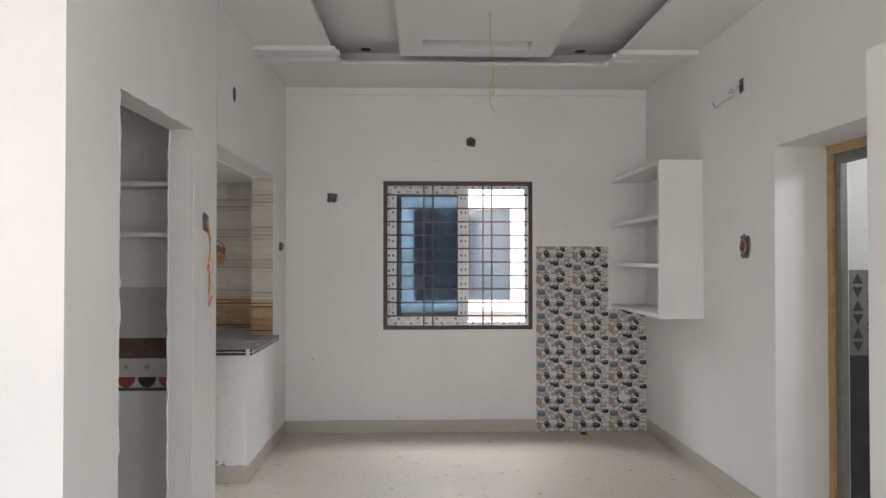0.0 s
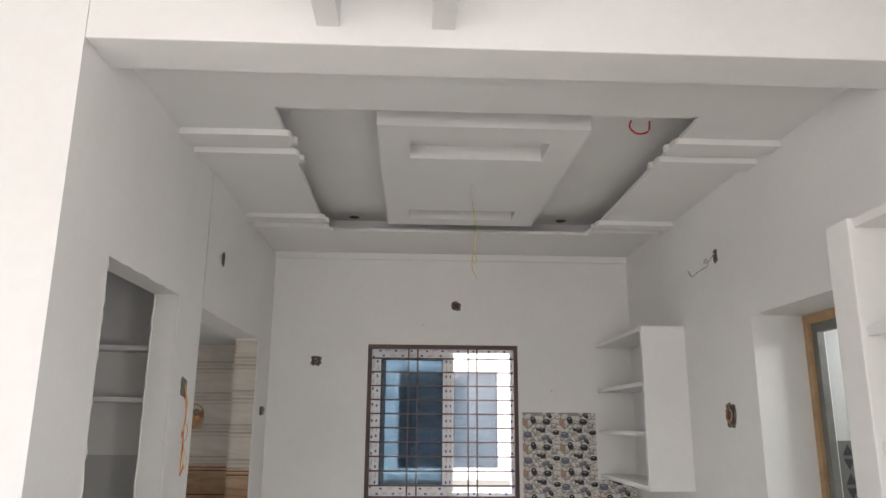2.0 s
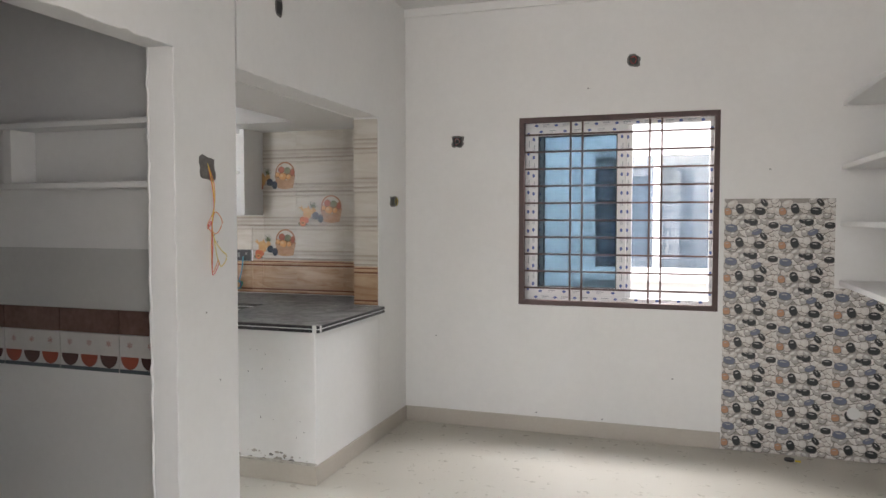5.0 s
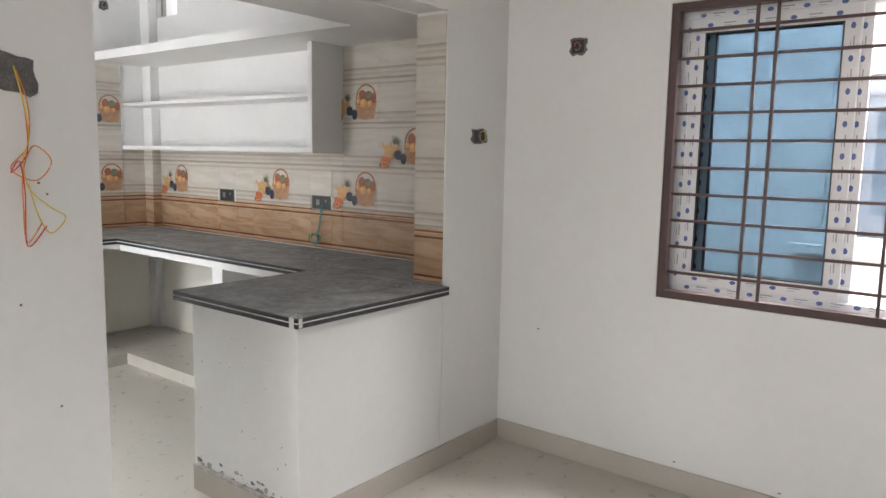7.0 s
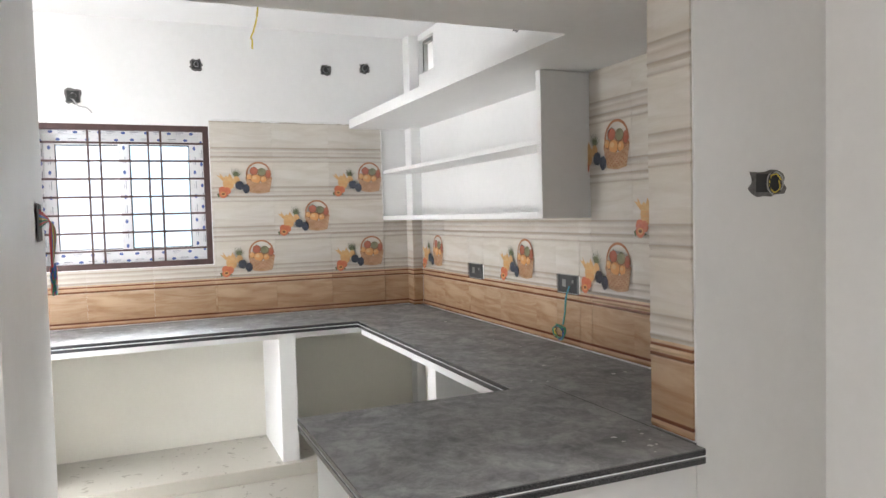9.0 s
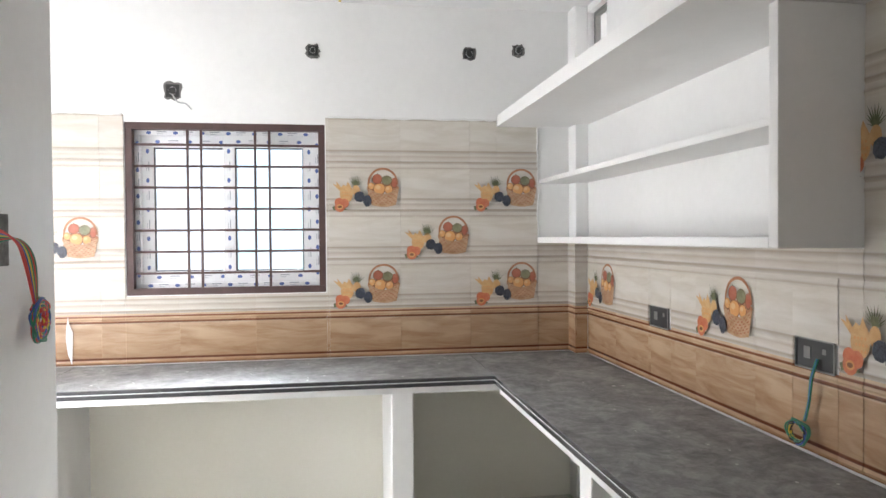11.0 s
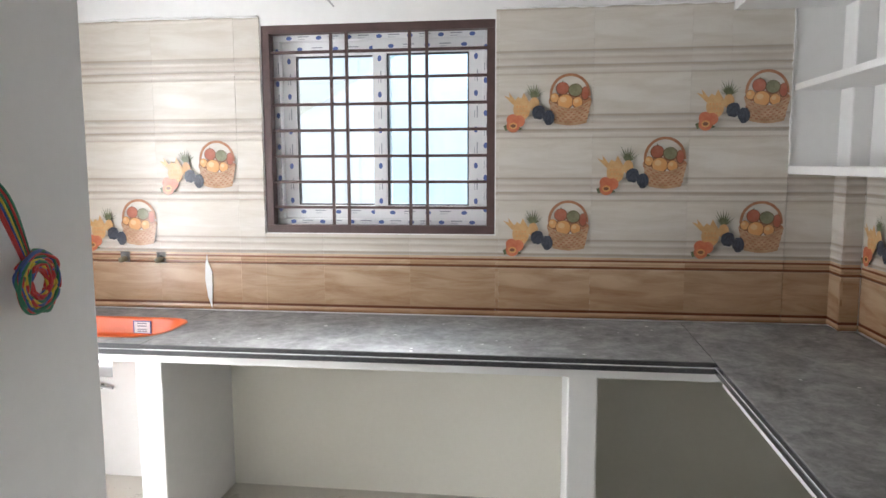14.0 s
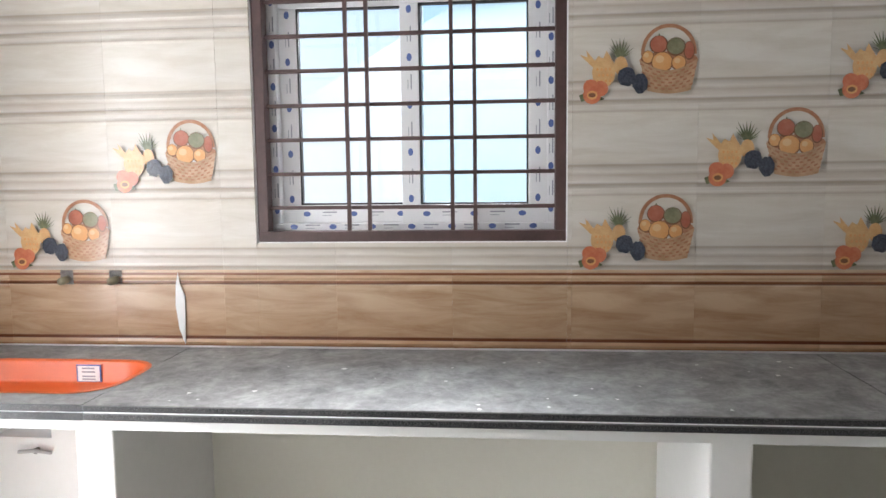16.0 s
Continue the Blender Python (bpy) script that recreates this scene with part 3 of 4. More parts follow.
part("board", boxes((K_WEST, -2.285, 5.868, K_NORTH, 1.795, 1.820), bevel=0.004), WALL, kshelf)

# ---- hall wall shelf over the pebble tiles ----
hshelf = thing("hall_wall_shelf", "white open corner wall shelf with four boards, empty", "shelf")
part("side_panel", boxes((1.695, RIGHT, 4.85, 4.89, 1.053, 2.146), bevel=0.004), WALL, hshelf)
for z in (1.053, 1.405, 1.74, 2.116):
    part("board", boxes((1.695, RIGHT, 4.89, NORTH, z, z + 0.03), bevel=0.004), WALL, hshelf)

# ---- front wall shelf beside the hall's entrance ----
fshelf = thing("front_wall_shelf", "white tall open wall shelf beside the beam", "shelf")
part("side_panel", boxes((1.65, RIGHT, 2.355, 2.495, 0, 2.207), bevel=0.006), WALL, fshelf)
part("side_panel", boxes((1.65, RIGHT, 0.92, 0.98, 0, 2.207), bevel=0.006), WALL, fshelf)
for z in (0.55, 1.0, 1.40, 1.785, 2.172):
    part("board", boxes((1.67, RIGHT, 0.98, 2.355, z, z + 0.035), bevel=0.005), WALL, fshelf)

# ---- wash room shelves and tile band ----
wshelf = thing("wash_wall_shelf", "two rough white concrete wall shelves in the wash room", "shelf")
for z in (1.575, 1.835):
    part("board", boxes((-2.80, -1.205, 3.70, 3.84, z, z + 0.025), bevel=0.005), WALL, wshelf)
part("upright", boxes((-2.05, -2.00, 3.71, 3.84, 1.60, 1.835), bevel=0.004), WALL, wshelf)

# ---- bathroom door frame ----
frame_b = thing("bathroom_door_frame", "raw timber bathroom door frame with a grey aluminium inner frame", "door frame")
BD = 2.079
part("timber_post", boxes((2.29, 2.37, 3.815, 3.859, 0, BD), bevel=0.003), WOOD, frame_b)
part("timber_head", boxes((2.29, 2.37, 2.915, 3.815, BD - 0.05, BD), bevel=0.003), WOOD, frame_b)
part("inner_post", boxes((2.31, 2.35, 3.765, 3.815, 0, BD - 0.05), bevel=0.002), GREY_METAL, frame_b)
part("inner_head", boxes((2.31, 2.35, 2.915, 3.765, BD - 0.10, BD - 0.05), bevel=0.002), GREY_METAL, frame_b)

# ---- bathroom tiling ----
BATH_DARK = mottled("dark_bath_tile", (0.035, 0.035, 0.04), (0.07, 0.07, 0.075), 4.0, 60.0, 0.25, 0.1)
BATH_WHITE = mottled("grey_bath_tile", (0.12, 0.115, 0.11), (0.20, 0.19, 0.175), 4.0, 60.0, 0.3, 0.1)
band = solid("bath_tiling", boxes((2.42, 3.59, 4.115, 4.129, 0, 0.90)), BATH_DARK, "dark glazed tile dado on the bathroom wall", "tiling")
border = thing("bath_border", "grey bathroom border tiles with dark triangles", "tiling")
part("ground_tile", boxes((2.42, 3.59, 4.118, 4.129, 0.901, 1.40)), BATH_WHITE, border)
bm = bmesh.new()
for i in range(14):
    for j in range(6):
        x, z = 2.422 + i * 0.083, 0.915 + j * 0.08
        f = 1 if (i + j) % 2 else -1
        add_prism(bm, [(x, z + 0.035 - f * 0.03), (x + 0.06, z + 0.035 - f * 0.03), (x + 0.03, z + 0.035 + f * 0.03)], "y", 4.115, 4.118)
part("triangle_pattern", bm, BATH_DARK, border)

# ---- wash room tile band ----
BROWN = mottled("brown_marbled_tile", (0.10, 0.055, 0.045), (0.24, 0.15, 0.125), 9.0, 40.0, 0.2, 0.05)
BOWL_WHITE = mottled("white_border_tile", (0.55, 0.53, 0.51), (0.66, 0.64, 0.62), 6.0, 60.0, 0.2, 0.05)
BOWL_RED = plain("red_brown_print", (0.34, 0.09, 0.06), 0.25)
BOWL_DARK = plain("dark_brown_print", (0.10, 0.055, 0.05), 0.25)
SLATE = plain("slate_print", (0.10, 0.12, 0.13), 0.25)
wband = thing("wash_tile_band", "brown and white wash room border tiles printed with bowls", "tiling")
for k in range(4):
    x0 = -2.53 + k * 0.3305
    part("brown_tile", boxes((x0, x0 + 0.325, 3.829, 3.839, 0.940, 1.046)), BROWN, wband)
    part("bowl_tile", boxes((x0, x0 + 0.325, 3.829, 3.839, 0.770, 0.937)), BOWL_WHITE, wband)
    for i in range(3):
        cx = x0 + 0.055 + i * 0.108
        bm = bmesh.new()
        vs = [bm.verts.new((cx + 0.048 * math.cos(a), 3.8275, 0.842 + 0.055 * math.sin(a))) for a in (math.pi + math.pi * j / 12 for j in range(13))]
        bm.faces.new(vs)
        part("bowl_print", bm, BOWL_RED if (i + k) % 2 else BOWL_DARK, wband)
        bm = bmesh.new()
        for q in range(6):
            a = q * math.pi / 3 + 0.3
            p = [(0, 0), (0.018 * math.cos(a), 0.018 * math.sin(a)), (0.010 * math.cos(a + 0.5), 0.010 * math.sin(a + 0.5))]
            bm.faces.new([bm.verts.new((cx + u, 3.8275, 0.895 + v)) for u, v in p])
        part("star_print", bm, BOWL_RED, wband)
    part("foot_line", boxes((x0, x0 + 0.325, 3.827, 3.8285, 0.770, 0.787)), SLATE, wband)

part("bare_patch", boxes((-2.53, -1.21, 3.834, 3.8398, 1.047, 1.315)), GREY_BARE_DIM, wband, "bare grey plaster above the tiles")

# ---- sink in the worktop ----
sink = thing("kitchen_sink", "orange coated rectangular sink set into the worktop", "sink")
bm = bmesh.new()
def rounded(x0, x1, y0, y1, r, n=5):
    pts = []
    for cx, cy, a0 in ((x1 - r, y1 - r, 0), (x0 + r, y1 - r, 90), (x0 + r, y0 + r, 180), (x1 - r, y0 + r, 270)):
        pts += [(cx + r * math.cos(radians(a0 + 90 * k / n)), cy + r * math.sin(radians(a0 + 90 * k / n))) for k in range(n + 1)]
    return pts
rings = []
for inset, z in ((0.0, COUNTER + 0.0015), (0.012, COUNTER + 0.002), (0.018, COUNTER - 0.006), (0.022, COUNTER - 0.062), (0.036, COUNTER - 0.072)):
    rings.append([bm.verts.new((x, y, z)) for x, y in rounded(-4.20 + inset, -3.845 - inset, 2.85 + inset, 3.485 - inset, 0.12 - inset * 0.5)])
for r0, r1 in zip(rings, rings[1:]):
    for k in range(len(r0)):
        bm.faces.new((r0[k], r0[(k + 1) % len(r0)], r1[(k + 1) % len(r1)], r1[k]))
bm.faces.new(rings[-1])
part("basin", bm, SINK, sink, "orange coated basin", smooth=True)
bm = bmesh.new()
add_rod(bm, [(-4.02, 3.16, COUNTER - 0.074), (-4.02, 3.16, COUNTER - 0.069)], 0.04, 20)
part("drain", bm, GREY_METAL, sink)
part("sticker", boxes((-4.1765, -4.175, 3.205, 3.285, COUNTER - 0.066, COUNTER - 0.010)), BLUE_PRINT, sink, "blue edged paper sticker")
part("sticker_face", boxes((-4.175, -4.174, 3.210, 3.280, COUNTER - 0.062, COUNTER - 0.014)), PVC, sink, "white paper sticker with small print")
for z in (0.019, 0.030, 0.044, 0.053):
    part("print_bar", boxes((-4.174, -4.1735, 3.224, 3.266, COUNTER - z - 0.005, COUNTER - z)), GREY_PRINT, sink)


# the worktop's rounded corners round the sink
for cx, sx in ((-3.849, 1), (-4.196, -1)):
    bm = bmesh.new()
    r = 0.118
    out = [(cx, 3.481)] + [(cx - sx * (r - r * math.cos(a)), 3.481 - r + r * math.sin(a)) for a in (math.pi / 2 * k / 8 for k in range(9))]
    add_prism(bm, out, "z", COUNTER - 0.019, COUNTER - 0.0004)
    part("corner", bm, GRANITE, top)


# ---- wall tiles of the kitchen: each a piece with moulded ridges ----
tile_meshes = {}


def tile_mesh(x0, x1, z0, z1, wood):
    key = tuple(round(v, 3) for v in (x0, x1, z0, z1)) + (wood,)
    if key not in tile_meshes:
        h = TILE_H
        if wood:
            levels = [(0.0, 0.007), (0.05, 0.010), (0.10, 0.007), (0.13, 0.007), (0.80, 0.007), (0.83, 0.010), (0.87, 0.007), (0.90, 0.010), (0.95, 0.007), (1.0, 0.007)]
        else:
            levels = [(0.0, 0.007), (0.05, 0.0095), (0.09, 0.007), (0.16, 0.007), (0.20, 0.0095), (0.26, 0.007), (0.30, 0.007), (0.88, 0.007), (0.92, 0.0095), (0.96, 0.007), (1.0, 0.007)]
        zs, ds = [f * h for f, _ in levels], [d for _, d in levels]
        inner = sorted({z0, z1, *[z for z in zs if z0 < z < z1]})
        out = [(-float(np.interp(z, zs, ds)), z) for z in inner]
        out = [(-0.0, z0)] + [(u + 0.002 if i in (0, len(out) - 1) else u, z) for i, (u, z) in enumerate(out)] + [(-0.0, z1)]
        bm = bmesh.new()
        add_prism(bm, out, "x", x0 + 0.0003, x1 - 0.0003)
        tile_meshes[key] = mesh_of("tile", bm, TILE_WOOD if wood else TILE_CREAM)
    return tile_meshes[key]


def lay_tile(parent, place, x0, x1, z0, z1, wood):
    ob = new("tile", tile_mesh(x0, x1, z0, z1, wood))
    ob.parent = parent
    ob.matrix_basis = place
    return ob


ROWS_Z = [COUNTER + 0.004 + k * TILE_H for k in range(6)]


def tiled(parent, origin, turn, a, b, first, top, holes=(), bottom=0.0, wide=TILE_W):
    """Tiles from a to b along the wall; first is where one joint lies; holes are (a, b, z, z)."""
    k = math.floor((a - first) / wide)
    u = first + k * wide
    while u < b - 0.004:
        for r, z in enumerate(ROWS_Z):
            cells = [(max(u, a), min(u + wide, b), max(z, bottom), min(z + TILE_H, top))]
            for ha, hb, hz0, hz1 in holes:
                left = []
                for ca, cb, c0, c1 in cells:
                    if cb <= ha or ca >= hb or c1 <= hz0 or c0 >= hz1:
                        left.append((ca, cb, c0, c1))
                        continue
                    left += [(ca, ha, c0, c1), (hb, cb, c0, c1), (max(ca, ha), min(cb, hb), c0, hz0), (max(ca, ha), min(cb, hb), hz1, c1)]
                cells = left
            for ca, cb, c0, c1 in cells:
                if cb - ca > 0.006 and c1 - c0 > 0.006:
                    lift = random.uniform(-0.0006, 0.0006)
                    m = turn @ Matrix.Translation((u, lift, z))
                    lay_tile(parent, origin @ m, ca - u, cb - u, c0 - z, c1 - z, r == 0)
        u += wide


WICKER = mottled("wicker_print", (0.34, 0.19, 0.095), (0.58, 0.39, 0.25), 40.0, 170.0, 0.16, 0.1)
HANDLE = mottled("handle_print", (0.32, 0.13, 0.065), (0.46, 0.25, 0.15), 60.0, 170.0, 0.16, 0.1)
ORANGE = mottled("orange_fruit_print", (0.62, 0.28, 0.09), (0.70, 0.40, 0.18), 25.0, 140.0, 0.16, 0.05)
APPLE = mottled("red_apple_print", (0.34, 0.09, 0.05), (0.46, 0.18, 0.12), 30.0, 140.0, 0.16, 0.05)
GREEN = mottled("green_apple_print", (0.15, 0.15, 0.085), (0.28, 0.27, 0.17), 30.0, 140.0, 0.16, 0.05)
LEAF = mottled("leaf_print", (0.07, 0.09, 0.045), (0.20, 0.21, 0.12), 60.0, 200.0, 0.16, 0.05)
BERRY = mottled("blackberry_print", (0.02, 0.025, 0.035), (0.09, 0.10, 0.13), 130.0, 260.0, 0.16, 0.1)
JUICE = mottled("pineapple_print", (0.54, 0.30, 0.12), (0.70, 0.47, 0.24), 45.0, 170.0, 0.16, 0.1)
PEACH = mottled("peach_print", (0.48, 0.12, 0.06), (0.62, 0.24, 0.13), 40.0, 140.0, 0.16, 0.05)
SHADOW = plain("brown_shadow_print", (0.20, 0.095, 0.05), 0.2)
PALE = plain("pale_orange_print", (0.76, 0.50, 0.27), 0.2)
PRINT = (WICKER, HANDLE, ORANGE, APPLE, GREEN, LEAF, BERRY, JUICE, PEACH, SHADOW, PALE)


def fruit_mesh():
    """A flat print: a basket of fruit, a pineapple, berries and peaches."""
    bm = bmesh.new()
    s = TILE_W / 478.0
    layer = [0]

    def poly(points, slot):
        layer[0] += 1
        f = bm.faces.new([bm.verts.new(((px - 25) * s, -0.0105 - 0.00006 * layer[0], (405 - py) * s)) for px, py in points])
        f.material_index = slot

    def fruit(cx, cy, rx, ry, slot):
        disc(cx, cy + 2, rx + 3.5, ry + 3.5, 9)
        disc(cx, cy, rx, ry, slot)
        disc(cx - rx * 0.25, cy - ry * 0.3, rx * 0.45, ry * 0.4, 10 if slot == 2 else slot, 12)

    def disc(cx, cy, rx, ry, slot, n=18, wobble=0.0):
        poly([(cx + rx * (1 + wobble * random.uniform(-1, 1)) * math.cos(a), cy + ry * (1 + wobble * random.uniform(-1, 1)) * math.sin(a)) for a in (2 * math.pi * k / n for k in range(n))], slot)

    arc = [math.pi * k / 22 for k in range(23)]
    outer = [(386 - 104 * math.cos(a), 205 - 115 * math.sin(a) ** 0.9) for a in arc]
    inner = [(386 - 90 * math.cos(a), 205 - 101 * math.sin(a) ** 0.9) for a in arc]
    for k in range(22):
        poly([outer[k], outer[k + 1], inner[k + 1], inner[k]], 1)
    disc(386, 222, 108, 30, 1)
    fruit(462, 190, 18, 32, 3)
    fruit(348, 165, 31, 31, 3)
    fruit(412, 174, 33, 31, 4)
    fruit(308, 212, 21, 23, 2)
    fruit(362, 232, 38, 36, 2)
    fruit(424, 236, 25, 26, 2)
    poly([(345, 133), (349, 122), (352, 133)], 5)
    poly([(408, 150), (411, 138), (414, 150)], 5)
    rim = [(276 + 220 * k / 14, 222 + 42 * math.sin(math.pi * k / 14)) for k in range(15)]
    foot = [(470 - 160 * k / 10, 340 + 12 * math.sin(math.pi * k / 10)) for k in range(11)]
    poly(rim + foot, 0)
    for row in range(6):
        f = (row + 0.5) / 6.2
        a = [(278 + 18 * f + (216 - 38 * f) * k / 14, 224 + 100 * f + (42 - 26 * f) * math.sin(math.pi * k / 14)) for k in range(15)]
        for k in range(row % 2, 14, 2):
            poly([a[k], a[k + 1], (a[k + 1][0], a[k + 1][1] + 7), (a[k][0], a[k][1] + 7)], 1)
    for k in range(11):
        ang = radians(-75 + 15 * k + random.uniform(-5, 5))
        ln = random.uniform(58, 92)
        poly([(203 + ln * math.sin(ang) * 0.75, 212 - ln * math.cos(ang)), (212, 214), (198, 214)], 5)
    disc(206, 243, 26, 36, 7)
    disc(142, 268, 44, 56, 7)
    poly([(98, 245), (50, 198), (80, 208), (75, 182), (108, 222), (122, 204), (140, 215), (152, 184), (166, 208), (186, 240), (150, 262)], 7)
    for k in range(4):
        for j in range(3):
            disc(118 + 16 * k + 6 * (j % 2), 255 + 22 * j, 5, 6, 2, 6)
    disc(228, 284, 34, 37, 6, 20, 0.08)
    disc(280, 312, 29, 38, 6, 20, 0.08)
    poly([(58, 378), (48, 352), (72, 342), (84, 366)], 5)
    poly([(112, 378), (146, 368), (130, 356)], 5)
    disc(94, 322, 30, 30, 8)
    disc(130, 328, 29, 30, 8)
    disc(98, 352, 34, 34, 8)
    disc(99, 352, 20, 17, 2)
    disc(98, 352, 14, 9, 9, 12)
    me = bpy.data.meshes.new("fruit_print")
    bm.normal_update()
    for f in bm.faces:
        if f.normal.y > 0:
            f.normal_flip()
    bm.to_mesh(me)
    bm.free()
    for m in PRINT:
        me.materials.append(m)
    return me


FRUIT = fruit_mesh()


def print_fruit(parent, m):
    ob = new("fruit_print", FRUIT)
    ob.parent = parent
    ob.matrix_basis = m
    return ob


WEST_WALL, NORTH_WALL = bpy.data.objects["wall_kitchen_west"], bpy.data.objects["wall_kitchen_north"]
LEFT_WALL, COLUMN = bpy.data.objects["wall_hall_left"], bpy.data.objects["column_kitchen"]
AT_WEST = Matrix.Translation((K_WEST, 0, 0)) @ pose(0, 0, 0, 0, 0, 90)
AT_NORTH = Matrix.Translation((0, K_NORTH, 0))
JOINT_W, JOINT_N, TOP_W = 4.730, -2.340, 2.140
FLAT = Matrix.Identity(4)
tiled(WEST_WALL, AT_WEST, FLAT, 2.70, KW[0] - 0.004, JOINT_W, TOP_W - 0.003)
tiled(WEST_WALL, AT_WEST, FLAT, KW[0] - 0.004, KW[1] + 0.004, JOINT_W, KW[2] - 0.004)
tiled(WEST_WALL, AT_WEST, FLAT, KW[1] + 0.004, 5.858, JOINT_W, TOP_W - 0.005, holes=((5.63, 5.858, 2.103, 2.2),))
tiled(WEST_WALL, AT_WEST, FLAT, 5.858, 6.035, JOINT_W, 1.473)
tiled(NORTH_WALL, AT_NORTH, FLAT, -4.268, -2.245, JOINT_N, 1.473, holes=((-3.525, -3.315, 1.125, 1.207), (-2.535, -2.337, 1.125, 1.207)), wide=TILE_N)
tiled(NORTH_WALL, AT_NORTH, FLAT, -2.243, K_LEFT, JOINT_N, 2.103, wide=TILE_N)
tiled(COLUMN, Matrix.Translation((-4.270, 0, 0)) @ pose(0, 0, 0, 0, 0, 90), FLAT, 6.027, K_NORTH - 0.011, 5.75, 1.473)
tiled(COLUMN, Matrix.Translation((0, 6.036, 0)), FLAT, K_WEST + 0.011, -4.261, K_WEST, 1.473)
tiled(LEFT_WALL, Matrix.Translation((0, JAMB, 0)), FLAT, K_LEFT + 0.001, LEFT - 0.006, K_LEFT - 0.02, HEAD - 0.015)
for col, row in ((0, 1), (0, 3), (1, 2), (2, 1), (2, 3), (-4, 2), (-5, 1)):
    print_fruit(WEST_WALL, AT_WEST @ Matrix.Translation((JOINT_W + col * TILE_W, 0, ROWS_Z[row] - 0.013)))
for col, row in ((0, 1), (-2, 1), (-5, 1), (1, 2), (0, 3)):
    print_fruit(NORTH_WALL, AT_NORTH @ Matrix.Translation((JOINT_N + col * TILE_N, 0, ROWS_Z[row] - 0.013)) @ Matrix.Diagonal((TILE_N / TILE_W, 1, 1, 1)))

# ---- pebble tiles below the hall shelf ----
NORTH_HALL = bpy.data.objects["wall_hall_north"]
PW, PH = 0.309, 0.2065


def pebble_mesh(limit):
    """A flat print of pebbles lying close together, up to a height."""
    rng = random.Random(77)
    bm = bmesh.new()
    count = [0]

    def oval(cx, cz, rx, rz, tilt, slot, n=12):
        count[0] += 1
        vs = []
        for k in range(n):
            a = 2 * math.pi * k / n
            u, v = rx * math.copysign(abs(math.cos(a)) ** 0.85, math.cos(a)), rz * math.copysign(abs(math.sin(a)) ** 0.85, math.sin(a))
            x, z = cx + u * math.cos(tilt) - v * math.sin(tilt), cz + u * math.sin(tilt) + v * math.cos(tilt)
            vs.append(bm.verts.new((min(max(x, 0.0005), PW - 0.0005), -0.0102 - 0.000012 * count[0], min(max(z, 0.0005), limit - 0.0005))))
        try:
            bm.faces.new(vs).material_index = slot
        except ValueError:
            pass

    def stone(cx, cz, rx, rz, tilt, slot):
        oval(cx + 0.001, cz - 0.002, rx + 0.0022, rz + 0.0022, tilt, 6)
        oval(cx, cz, rx, rz, tilt, slot)
        if slot < 3:
            oval(cx - 0.15 * rx, cz + 0.3 * rz, rx * 0.55, rz * 0.38, tilt, 7, 10)
        else:
            oval(cx - 0.1 * rx, cz + 0.4 * rz, rx * 0.5, rz * 0.14, tilt, 2, 10)

    # pale stones in loose rows, then the coloured ones on top
    for row in range(6):
        for col in range(8):
            cx, cz = (col + 0.5 * (row % 2) + rng.uniform(-0.32, 0.32)) * PW / 7.3, (row + 0.5 + rng.uniform(-0.38, 0.38)) * PH / 6
            if cz < limit - 0.006:
                stone(cx, cz, rng.uniform(0.020, 0.033), rng.uniform(0.017, 0.024), rng.uniform(-0.9, 0.9), rng.choice((0, 0, 1, 1, 2)))
    for u, v, rx, rz, tilt, slot in ((0.042, 0.055, 0.030, 0.019, -0.1, 4), (0.188, 0.078, 0.026, 0.014, 0.4, 4), (0.226, 0.105, 0.022, 0.012, -0.9, 3), (0.089, 0.143, 0.019, 0.025, 0.3, 3), (0.020, 0.160, 0.018, 0.017, 0.2, 5),
                                     (0.203, 0.157, 0.027, 0.018, -0.1, 3), (0.135, 0.010, 0.020, 0.012, -0.3, 3), (0.166, 0.016, 0.022, 0.018, 0.1, 3), (0.280, 0.036, 0.025, 0.015, 0.0, 3)):
        if PH - v < limit - 0.006:
            stone(u, PH - v, rx * 1.15, rz * 1.25, tilt, slot)
    bm.normal_update()
    for f in bm.faces:
        if f.normal.y > 0:
            f.normal_flip()
    me = bpy.data.meshes.new("pebble_print")
    bm.to_mesh(me)
    bm.free()
    for m in PEBBLES:
        me.materials.append(m)
    return me


FULL, PART = pebble_mesh(PH), pebble_mesh(0.125)
for i in range(3):
    for j in range(8 if i < 2 else 5):
        x0, z0, h = 1.049 + i * PW, 0.002 + j * PH, 0.125 if j == 7 else PH
        ob = new("tile", mesh_of("tile", boxes((x0 + 0.0004, min(x0 + PW, RIGHT - 0.003) - 0.0004, NORTH - 0.010, NORTH - 0.0005, z0, z0 + h)), PEBBLE))
        ob.parent = NORTH_HALL
        if i < 2 or x0 + PW <= RIGHT + 0.02:
            pr = new("pebble_print", PART if j == 7 else FULL)
            pr.parent = ob
            pr.matrix_basis = Matrix.Translation((x0, NORTH, z0)) @ Matrix.Diagonal(((RIGHT - 0.004 - x0) / PW if i == 2 else 1.0, 1, 1, 1))

